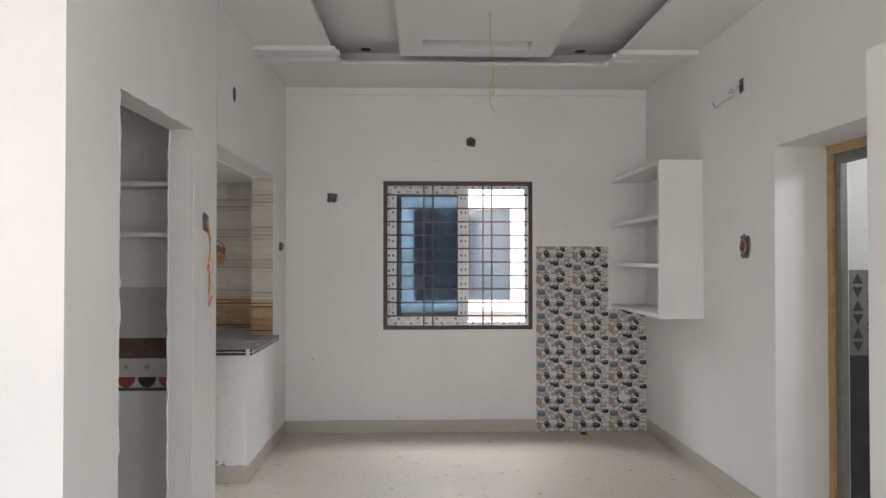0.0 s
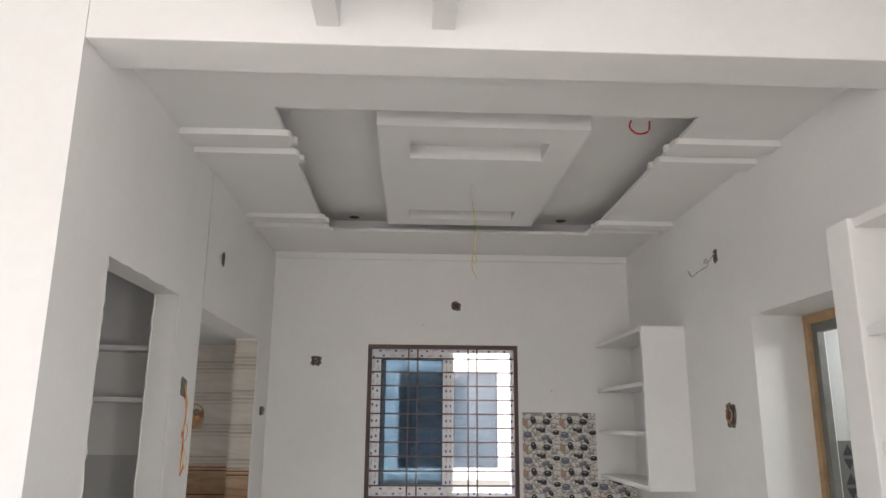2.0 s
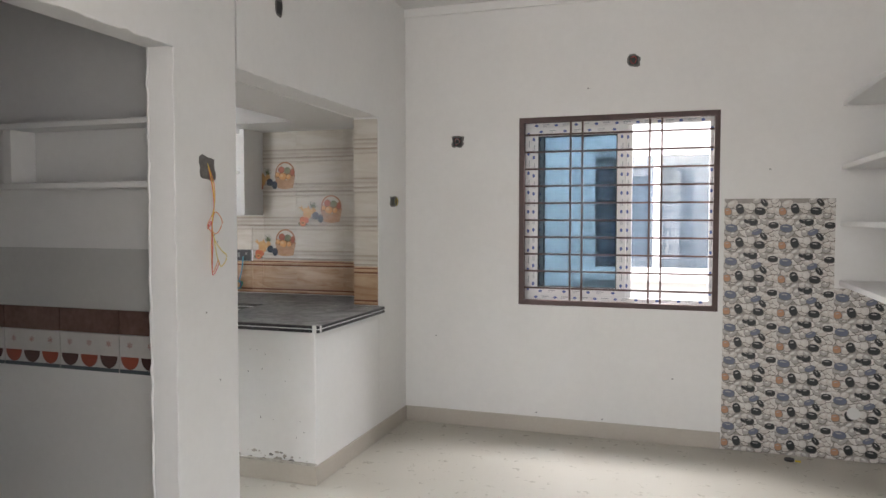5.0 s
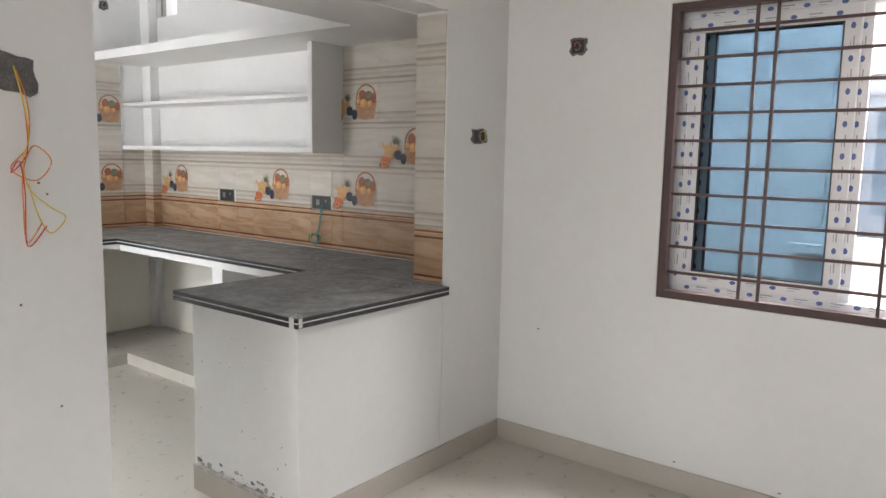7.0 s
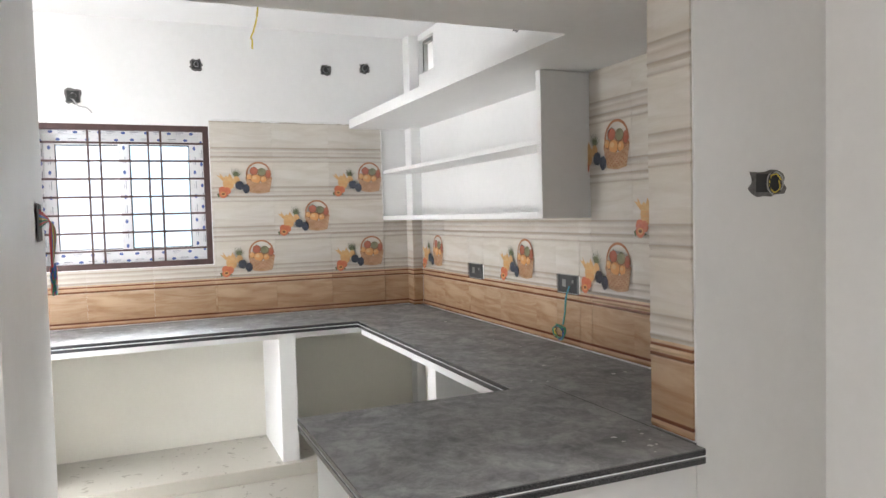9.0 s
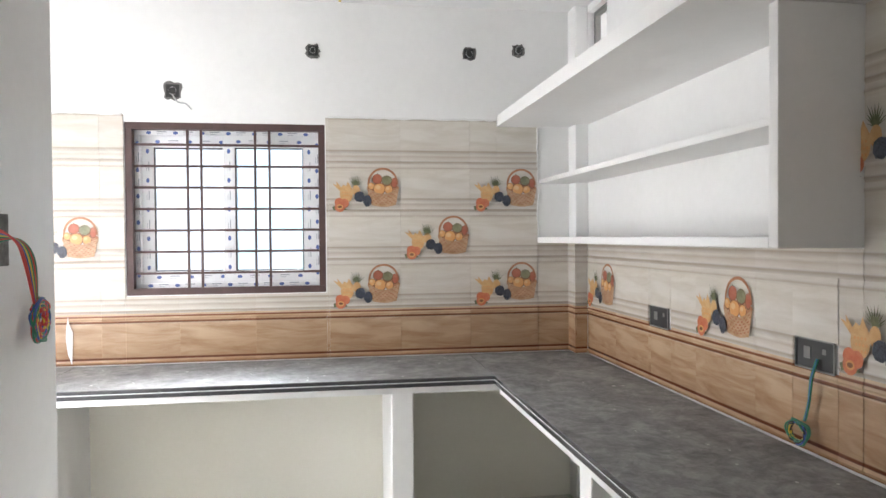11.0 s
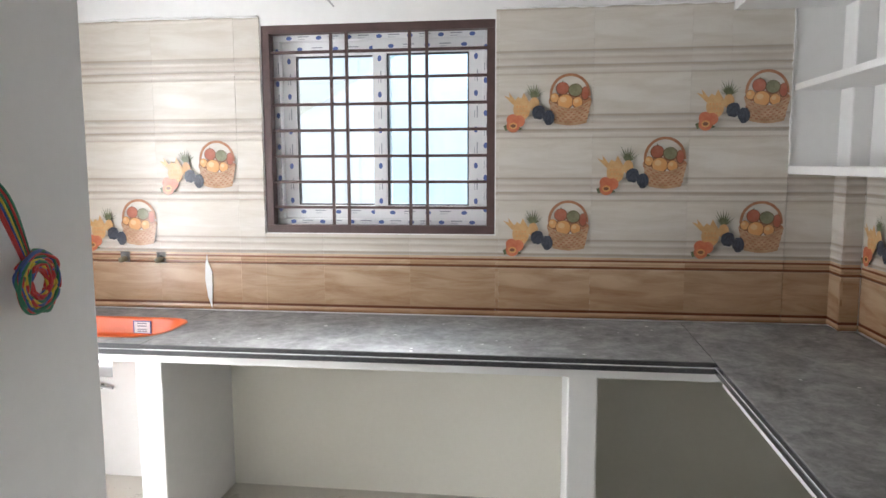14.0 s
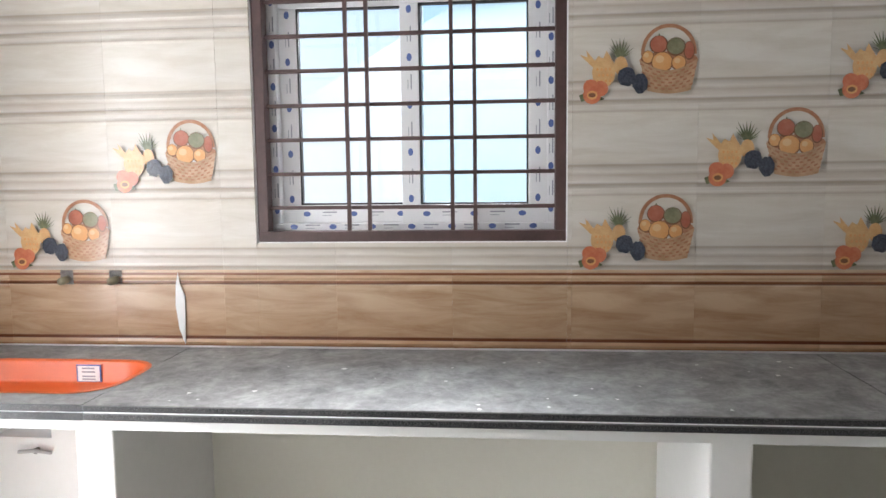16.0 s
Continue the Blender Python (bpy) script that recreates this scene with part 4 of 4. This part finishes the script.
# ---- wall boxes and loose wires ----
def hole(name, label, x, y, z, normal, width, height, seed, boxed=True):
    """A ragged hole chipped in the plaster with a recessed metal box."""
    rng = random.Random(seed)
    root = thing(name, label, "wall box", "chipped wall boxes", at=(x, y, z))
    turn = {"+x": 90, "-x": -90, "-y": 0}[normal]
    root.matrix_basis = pose(x, y, z, 0, 0, turn)
    bm = bmesh.new()
    n = 18
    def outline(k):
        a = 2 * math.pi * k / n
        c, s = math.cos(a), math.sin(a)
        q = max(abs(c), abs(s)) ** 0.75
        r = rng.uniform(0.84, 1.16)
        return (width / 2 * c / q * r, height / 2 * s / q * r)
    pts = [outline(k) for k in range(n)]
    front = [bm.verts.new((u, -0.0025, v)) for u, v in pts]
    side = [bm.verts.new((u * 1.03, 0.0, v * 1.03)) for u, v in pts]
    for k in range(n):
        bm.faces.new((front[k], front[(k + 1) % n], side[(k + 1) % n], side[k]))
    bm.faces.new(front)
    part("chipped_edge", bm, PLASTER, root, "chipped grey plaster round the box")
    if boxed:
        part("box", boxes((-width * 0.36, width * 0.36, -0.004, -0.002, -height * 0.36, height * 0.36), bevel=0.0008), BOX, root, "dark metal switch box")
    return root


def wire(parent, points, material, radius=0.0018):
    cv = []
    pts = [Vector(p) for p in points]
    for i in range(len(pts) - 1):
        p0, p1, p2, p3 = pts[max(i - 1, 0)], pts[i], pts[i + 1], pts[min(i + 2, len(pts) - 1)]
        for k in range(6):
            t = k / 6
            cv.append(0.5 * ((2 * p1) + (p2 - p0) * t + (2 * p0 - 5 * p1 + 4 * p2 - p3) * t * t + (3 * p1 - p0 - 3 * p2 + p3) * t ** 3))
    cv.append(pts[-1])
    bm = bmesh.new()
    add_rod(bm, cv, radius, 6)
    return part("wire", bm, material, parent, smooth=True)


def tangle(parent, cx, cy, cz, r, materials, seed, turns=1, squeeze=1.2, radius=0.002):
    rng = random.Random(seed)
    for m in materials:
        pts = []
        ph = rng.uniform(0, 6.28)
        rr = r * rng.uniform(0.75, 1.1)
        for k in range(9 * turns + 1):
            a = ph + 2 * math.pi * k / 9
            pts.append((cx + rr * math.cos(a) + rng.uniform(-0.1, 0.1) * r, cy - rng.uniform(0.0, 0.5) * r * 0.6, cz + squeeze * rr * math.sin(a) + rng.uniform(-0.1, 0.1) * r))
        wire(parent, pts, m, radius)


WIRES = (COPPER_RED, WIRE_YELLOW, WIRE_BLUE, WIRE_GREEN, WIRE_BLACK)
b1 = hole("switch_box", "chipped switch box on the hall wall with small coloured wires", -0.687, NORTH - 0.001, 1.983, "-y", 0.085, 0.08, 1)
tangle(b1, 0, -0.008, 0, 0.018, (COPPER_RED, WIRE_BLACK, WIRE_GREY), 11)
b2 = hole("switch_box", "round lamp box high on the hall wall above the window", 0.491, NORTH - 0.001, 2.464, "-y", 0.075, 0.075, 2)
tangle(b2, 0, -0.008, 0, 0.018, (COPPER_RED, WIRE_BLACK), 12)
b3 = hole("switch_box", "switch box with wires beside the kitchen opening", LEFT + 0.001, 5.872, 1.567, "+x", 0.125, 0.07, 3)
tangle(b3, 0.01, -0.012, 0, 0.026, (WIRE_GREY, WIRE_BLACK, WIRE_YELLOW), 13)
b4 = hole("switch_box", "torn open switch box with red and yellow wires hanging out", LEFT + 0.001, 3.828, 1.655, "+x", 0.10, 0.10, 4, False)
for u, v in ((0.04, -0.28), (0.06, -0.31), (-0.02, -0.6), (0.07, -0.9)):
    part("nail_hole", boxes((u, u + 0.006, -0.001, 0.0, v, v + 0.006)), PLASTER, b4)
wire(b4, [(0.0, -0.006, 0.01), (0.015, -0.02, -0.06), (0.02, -0.02, -0.13), (0.01, -0.015, -0.19), (-0.03, -0.02, -0.24), (0.03, -0.02, -0.27), (0.07, -0.02, -0.22), (0.03, -0.015, -0.18), (0.0, -0.02, -0.24), (-0.005, -0.02, -0.33), (0.0, -0.02, -0.43), (0.04, -0.02, -0.38)], WIRE_ORANGE)
wire(b4, [(-0.005, -0.006, 0.02), (0.01, -0.02, -0.08), (0.016, -0.02, -0.16), (0.0, -0.02, -0.22), (0.01, -0.022, -0.29), (0.06, -0.02, -0.34), (0.10, -0.02, -0.37), (0.06, -0.02, -0.41), (0.03, -0.02, -0.36), (0.01, -0.02, -0.28)], WIRE_YELLOW)
wire(b4, [(0.0, -0.006, 0.0), (0.012, -0.018, -0.10), (0.01, -0.02, -0.2), (-0.03, -0.02, -0.25), (-0.01, -0.022, -0.22), (0.0, -0.022, -0.30), (0.0, -0.02, -0.44), (0.05, -0.02, -0.39)], COPPER_RED)
b5 = hole("switch_box", "small lamp box high on the hall wall", LEFT + 0.001, 4.40, 2.467, "+x", 0.06, 0.085, 5)
b6 = hole("switch_box", "open switch box with coloured wires beside the bathroom door", RIGHT - 0.001, 4.215, 1.54, "-x", 0.12, 0.14, 6)
tangle(b6, 0, -0.012, 0, 0.035, (WIRE_BLUE, WIRE_YELLOW, COPPER_RED, WIRE_ORANGE), 14)
b7 = hole("switch_box", "lamp box above the bathroom door with a hanging grey wire", RIGHT - 0.001, 4.255, 2.51, "-x", 0.06, 0.09, 7)
wire(b7, [(0, -0.005, 0.02), (0.0, -0.04, -0.03), (0.01, -0.08, -0.05), (0.0, -0.06, -0.02), (-0.01, -0.05, -0.06), (-0.02, -0.11, -0.10), (-0.01, -0.15, -0.13), (0.0, -0.18, -0.10), (0.0, -0.16, -0.14)], WIRE_GREY, 0.003)
# kitchen boxes
for (y, z, w), seed, text in (((3.957, 2.258, 0.09), 21, "round lamp box over the kitchen window with a short wire"), ((4.657, 2.482, 0.07), 22, "small round box high on the kitchen wall"),
                              ((5.482, 2.492, 0.07), 23, "small square box with black wires high on the kitchen wall"), ((5.755, 2.517, 0.065), 24, "small round box high on the kitchen wall")):
    k1 = hole("switch_box", text, K_WEST + 0.001, y, z, "+x", w, w, seed)
    tangle(k1, 0, -0.008, 0, 0.016, (WIRE_GREY, WIRE_BLACK), seed)
    if seed == 21:
        wire(k1, [(0, -0.005, -0.02), (0.03, -0.03, -0.06), (0.07, -0.04, -0.07), (0.10, -0.05, -0.10)], WIRE_GREY, 0.004)

k2 = hole("switch_box", "small dark box in the wall above the loft slab", -2.88, K_NORTH - 0.001, 2.479, "-y", 0.075, 0.09, 25)
tangle(k2, 0, -0.008, 0, 0.018, (WIRE_GREY, WIRE_BLACK), 25)
louvre = thing("vent_frame", "dark grey metal frame in the small vent opening", "vent")
part("frame", boxes((VENT[0] + 0.002, VENT[0] + 0.02, 6.14, 6.17, VENT[2], VENT[3]), (VENT[1] - 0.02, VENT[1] - 0.002, 6.14, 6.17, VENT[2], VENT[3]), (VENT[0] + 0.02, VENT[1] - 0.02, 6.14, 6.17, VENT[3] - 0.02, VENT[3])), GREY_METAL, louvre)


def socket(x, label):
    root = thing("socket_box", label, "socket box", "socket boxes in the tiles", at=(x, K_NORTH - 0.004, 1.166))
    part("rim", boxes((-0.085, 0.085, -0.006, 0.0, -0.045, -0.041), (-0.085, 0.085, -0.006, 0.0, 0.041, 0.045), (-0.085, -0.081, -0.006, 0.0, -0.041, 0.041), (0.081, 0.085, -0.006, 0.0, -0.041, 0.041)), GREY_METAL, root)
    part("back", boxes((-0.081, 0.081, 0.0, 0.002, -0.041, 0.041)), BOX, root, "dark recessed metal back")
    part("knockout", boxes((-0.05, -0.02, -0.002, -0.0005, -0.015, 0.02), bevel=0.0004), GREY_METAL, root)
    part("knockout", boxes((0.03, 0.045, -0.002, -0.0005, 0.005, 0.02), bevel=0.0004), GREY_METAL, root)
    return root


s1 = socket(-3.42, "empty metal socket box let into the tiles")
s2 = socket(-2.436, "metal socket box with a green bundle of wires hanging out")
for k, m in enumerate((WIRE_GREEN, WIRE_BLUE, WIRE_GREEN)):
    wire(s2, [(0.01 + 0.004 * k, -0.004, -0.01), (0.02 + 0.004 * k, -0.03, -0.06), (0.01 + 0.003 * k, -0.03, -0.13), (-0.01 + 0.004 * k, -0.03, -0.19)], m, 0.0025)
tangle(s2, -0.02, -0.035, -0.225, 0.045, (WIRE_GREEN, WIRE_BLACK, WIRE_BLUE, WIRE_GREEN, WIRE_YELLOW, WIRE_GREEN, WIRE_BLACK), 31, 2, 0.75, 0.0026)

# coil of many wires on the partition
coil_turn = 180 + math.degrees(math.atan2(4.04 - 3.93, 2.92 + LEFT))
coil = thing("wire_coil", "thick coil of coloured wires hanging from a chipped box", "wire coil")
coil.matrix_basis = pose(-2.36, 3.93 + 0.56 * (4.04 - 3.93) / (2.92 + LEFT) + 0.002, 1.515, 0, 0, coil_turn)
part("box", boxes((-0.11, 0.11, -0.004, 0.0, -0.065, 0.06), bevel=0.001), PLASTER, coil, "chipped dark box in the partition")
for k in range(7):
    m = (COPPER_RED, COPPER_RED, WIRE_BLUE, WIRE_YELLOW, WIRE_GREEN, COPPER_RED, WIRE_GREEN)[k]
    wire(coil, [(-0.04, -0.004, 0.04 - 0.01 * k), (0.06 + 0.004 * k, -0.03, 0.0), (0.14 + 0.004 * k, -0.025 - 0.003 * k, -0.05), (0.215 + 0.004 * k, -0.025, -0.17)], m, 0.0028)
tangle(coil, 0.25, -0.020, -0.215, 0.052, (COPPER_RED, WIRE_BLUE, WIRE_YELLOW, WIRE_GREEN, COPPER_RED, WIRE_GREEN, WIRE_YELLOW, COPPER_RED, COPPER_RED, WIRE_BLUE, COPPER_RED, WIRE_YELLOW, WIRE_GREEN, WIRE_BLUE), 41, 2, 1.0, 0.0032)
tangle(coil, 0.25, -0.026, -0.215, 0.032, (COPPER_RED, WIRE_GREEN, WIRE_YELLOW, COPPER_RED, WIRE_BLUE, COPPER_RED), 42, 2, 1.1, 0.0032)

# fan wire from the ceiling panel, and the spot holes of the tray
fan = thing("hanging_wire", "white conduit stub with a yellow wire hanging from the ceiling panel", "wire", at=(0.478, 4.27, PANEL - 0.001))
bm = bmesh.new()
add_rod(bm, [(0, 0, 0.0), (0, 0, -0.10)], 0.006, 8)
part("conduit", bm, PIPE, fan)
wire(fan, [(0, 0, -0.10), (0.01, 0, -0.2), (0.02, 0.0, -0.3), (0.015, 0, -0.42), (0.0, 0.01, -0.47), (0.02, 0.0, -0.5), (0.02, 0.01, -0.44), (0.0, 0, -0.46), (0.0, 0, -0.54), (0.03, 0, -0.60)], WIRE_YELLOW, 0.0022)
for x, y in ((-0.36, 5.50), (1.30, 5.50)):
    spot = thing("spotlight_hole", "round spotlight hole in the tray ceiling, its dark depth a flat disc, with a dangling wire end", "spotlight hole", "spotlight holes of the tray", at=(x, y, SLAB))
    bm = bmesh.new()
    add_rod(bm, [(0, 0, -0.0005), (0, 0, -0.006)], 0.05, 20)
    part("rim", bm, PIPE, spot)
    # no hole is cut: a dark disc stands in for its shaded inside
    bm = bmesh.new()
    add_rod(bm, [(0, 0, -0.006), (0, 0, -0.0075)], 0.042, 20)
    part("opening", bm, BOX, spot)
loop = thing("wire_loop", "red and black wire loop hanging from the tray ceiling", "wire", at=(1.325, 3.52, SLAB))
wire(loop, [(-0.05, 0, 0), (-0.06, 0, -0.04), (-0.02, 0, -0.075), (0.04, 0, -0.06), (0.05, 0, 0)], COPPER_RED, 0.005)
kw = thing("hanging_wire", "short yellow grey wire hanging from the kitchen ceiling", "wire", at=(-2.90, 4.775, K_CEIL - 0.001))
wire(kw, [(0.05, 0.03, 0), (0.04, 0.03, -0.20), (0.05, 0.02, -0.33), (0.01, 0.01, -0.39), (-0.02, 0, -0.42), (0.01, 0, -0.44), (0.0, 0, -0.475)], WIRE_YELLOW, 0.004)

# ---- taps' stubs and a broken tile sliver over the worktop ----
for y in (3.06, 3.232):
    tap = thing("pipe_stub", "short brass water pipe end coming out of the tiles", "pipe", "water pipes over the sink", at=(K_WEST - 0.005, y, 1.105))
    bm = bmesh.new()
    add_rod(bm, [(0.0, 0, 0), (0.05, 0, -0.004)], 0.013, 12)
    part("pipe", bm, BRASS, tap, "dull brass pipe end", smooth=True)
    part("chipped_tile", boxes((0.0135, 0.0145, -0.022, 0.022, -0.018, 0.03)), PLASTER, tap, "dark chipped hole in the tile")
bm = bmesh.new()
add_prism(bm, [(3.452 + u, v) for u, v in ((-0.012, 1.085), (-0.004, 1.125), (0.003, 1.085), (0.018, 1.05), (0.016, 0.985), (0.012, 0.888), (-0.006, 0.94), (-0.016, 1.02))], "x", K_WEST + 0.0115, K_WEST + 0.0135)
solid("tile_crack", bm, PIPE, "white filler patch over a broken wall tile", "patch")
# flaking foot of the peninsula and rough plaster along its edge
rng = random.Random(5)
for k in range(46):
    x, z = -1.74 + 0.62 * rng.random(), SK + 0.006 + 0.05 * rng.random() ** 2
    r = 0.004 + 0.014 * rng.random() ** 2
    bm = bmesh.new()
    vs = [bm.verts.new((x + r * rng.uniform(0.6, 1.5) * math.cos(a), 4.7435, z + r * rng.uniform(0.3, 0.9) * math.sin(a))) for a in (2 * math.pi * i / 8 for i in range(8))]
    bm.faces.new(vs)
    part("flake", bm, FLAKED if k % 3 else PLASTER, base)
part("foot_crust", boxes((-1.75, LEFT + 0.006, 4.728, 4.747, SK, SK + 0.012), bevel=0.004), FLAKED, base, "crumbling plaster crust on the skirting")
rng = random.Random(9)
for k in range(70):
    x, y = (-1.035 - 0.05 * rng.random(), 4.71 + 0.06 * rng.random()) if k < 9 else (-1.06 - 0.2 * rng.random(), 5.45 + 0.14 * rng.random()) if k < 18 else (-3.78 - 0.5 * rng.random(), 3.6 + 1.8 * rng.random()) if k < 46 else (-3.6 + 1.8 * rng.random(), 5.52 + 0.5 * rng.random())
    r = 0.002 + 0.005 * rng.random()
    bm = bmesh.new()
    bm.faces.new([bm.verts.new((x + r * rng.uniform(0.5, 1.6) * math.cos(a), y + r * rng.uniform(0.5, 1.6) * math.sin(a), COUNTER + 0.0008)) for a in (2 * math.pi * i / 8 for i in range(8))])
    part("paint_drop", bm, PIPE, top, "dried white paint drop")
part("paint_drop", boxes((-1.0295, -1.028, 4.715, 4.731, COUNTER - 0.038, COUNTER - 0.002), (-1.07, -1.045, 4.7035, 4.7048, COUNTER - 0.04, COUNTER)), PIPE, top, "dried white paint run on the worktop edge")
waste = thing("waste_pipe", "thin grey pipe crossing the wall under the sink", "pipe", at=(K_WEST + 0.02, 2.85, 0.505))
bm = bmesh.new()
add_rod(bm, [(0, 0, 0), (0.0, 0.06, 0.006), (0.0, 0.12, 0.0)], 0.007, 8)
part("pipe", bm, WIRE_GREY, waste)
part("clip", boxes((-0.0199, 0.0, 0.055, 0.065, -0.006, 0.012)), GREY_METAL, waste)
# ---- small things by the pebble tiles and on the plaster ----
drain = thing("floor_pipe", "small dark pipe mouth with yellow tape in the floor", "pipe", at=(1.43, 5.99, 0.0))
bm = bmesh.new()
add_rod(bm, [(0, 0, -0.002), (0, 0, 0.012)], 0.028, 16)
part("collar", bm, BOX, drain)
bm = bmesh.new()
add_rod(bm, [(0.03, -0.01, 0.004), (0.06, -0.02, 0.006)], 0.006, 8)
part("tape", bm, WIRE_YELLOW, drain, "yellow tape end")
cap = thing("wall_plug", "round white plastic cap on the pebble tiles", "cap", at=(1.785, NORTH - 0.010, 0.29))
bm = bmesh.new()
add_rod(bm, [(0, 0.0, 0), (0, -0.008, 0)], 0.036, 18)
part("disc", bm, PIPE, cap)
rng = random.Random(17)
for k in range(16):
    u, v = rng.uniform(-1.72, -1.12), rng.uniform(0.16, 0.72)
    r = rng.uniform(0.0015, 0.004)
    part("speck", boxes((u, u + r, 4.7435, 4.7448, v, v + r * rng.uniform(1, 3))), PLASTER, base)
specks = tagged(new("wall_specks"), "few small chips and nail holes in the wall paint", "chips")
for x, z in ((-0.13, 0.13), (0.31, 0.12), (-0.85, 0.62), (0.75, 0.42), (0.2, 2.3), (1.3, 1.75)):
    part("chip", boxes((x, x + 0.012, NORTH - 0.0008, NORTH, z, z + 0.005)), PLASTER, specks)


def rough_edge(parent, ends, axis, normal, seed):
    """A ragged lip of plaster along an opening's edge."""
    rng = random.Random(seed)
    (x0, y0, z0), (x1, y1, z1) = ends
    n = max(6, int(math.dist(ends[0], ends[1]) / 0.035))
    bm = bmesh.new()
    pts = []
    for k in range(n + 1):
        f = k / n
        pts.append(Vector((x0 + (x1 - x0) * f, y0 + (y1 - y0) * f, z0 + (z1 - z0) * f)) + Vector([rng.uniform(-0.004, 0.004) if i not in axis else 0.0 for i in range(3)]))
    add_rod(bm, pts, 0.0055, 6)
    return part("plaster_lip", bm, WALL, parent, smooth=True)


for k, ends in enumerate((((LEFT - 0.004, 3.632, 0), (LEFT - 0.004, 3.632, 2.114)), ((LEFT - 0.004, 2.743, 2.114), (LEFT - 0.004, 3.632, 2.114)), ((LEFT - 0.004, 2.743, 0), (LEFT - 0.004, 2.743, 2.114)),
                          ((-1.201, 3.632, 0), (-1.201, 3.632, 2.114)), ((LEFT - 0.004, 4.052, HEAD), (LEFT - 0.004, JAMB - 0.005, HEAD)))):
    rough_edge(LEFT_WALL, ends, (2,) if k in (0, 2, 3) else (1,), None, 60 + k)
# plaster smeared along the upper edge of the kitchen tiles and down their end under the shelf
for k, ends in enumerate((((K_WEST + 0.004, KW[1] + 0.02, TOP_W - 0.004), (K_WEST + 0.004, 5.63, TOP_W - 0.004)), ((K_WEST + 0.004, 2.75, TOP_W - 0.002), (K_WEST + 0.004, KW[0] - 0.01, TOP_W - 0.002)), ((K_WEST + 0.005, 5.859, 1.51), (K_WEST + 0.005, 5.859, 2.10)))):
    rough_edge(WEST_WALL, ends, (2,) if k == 2 else (1,), None, 80 + k)
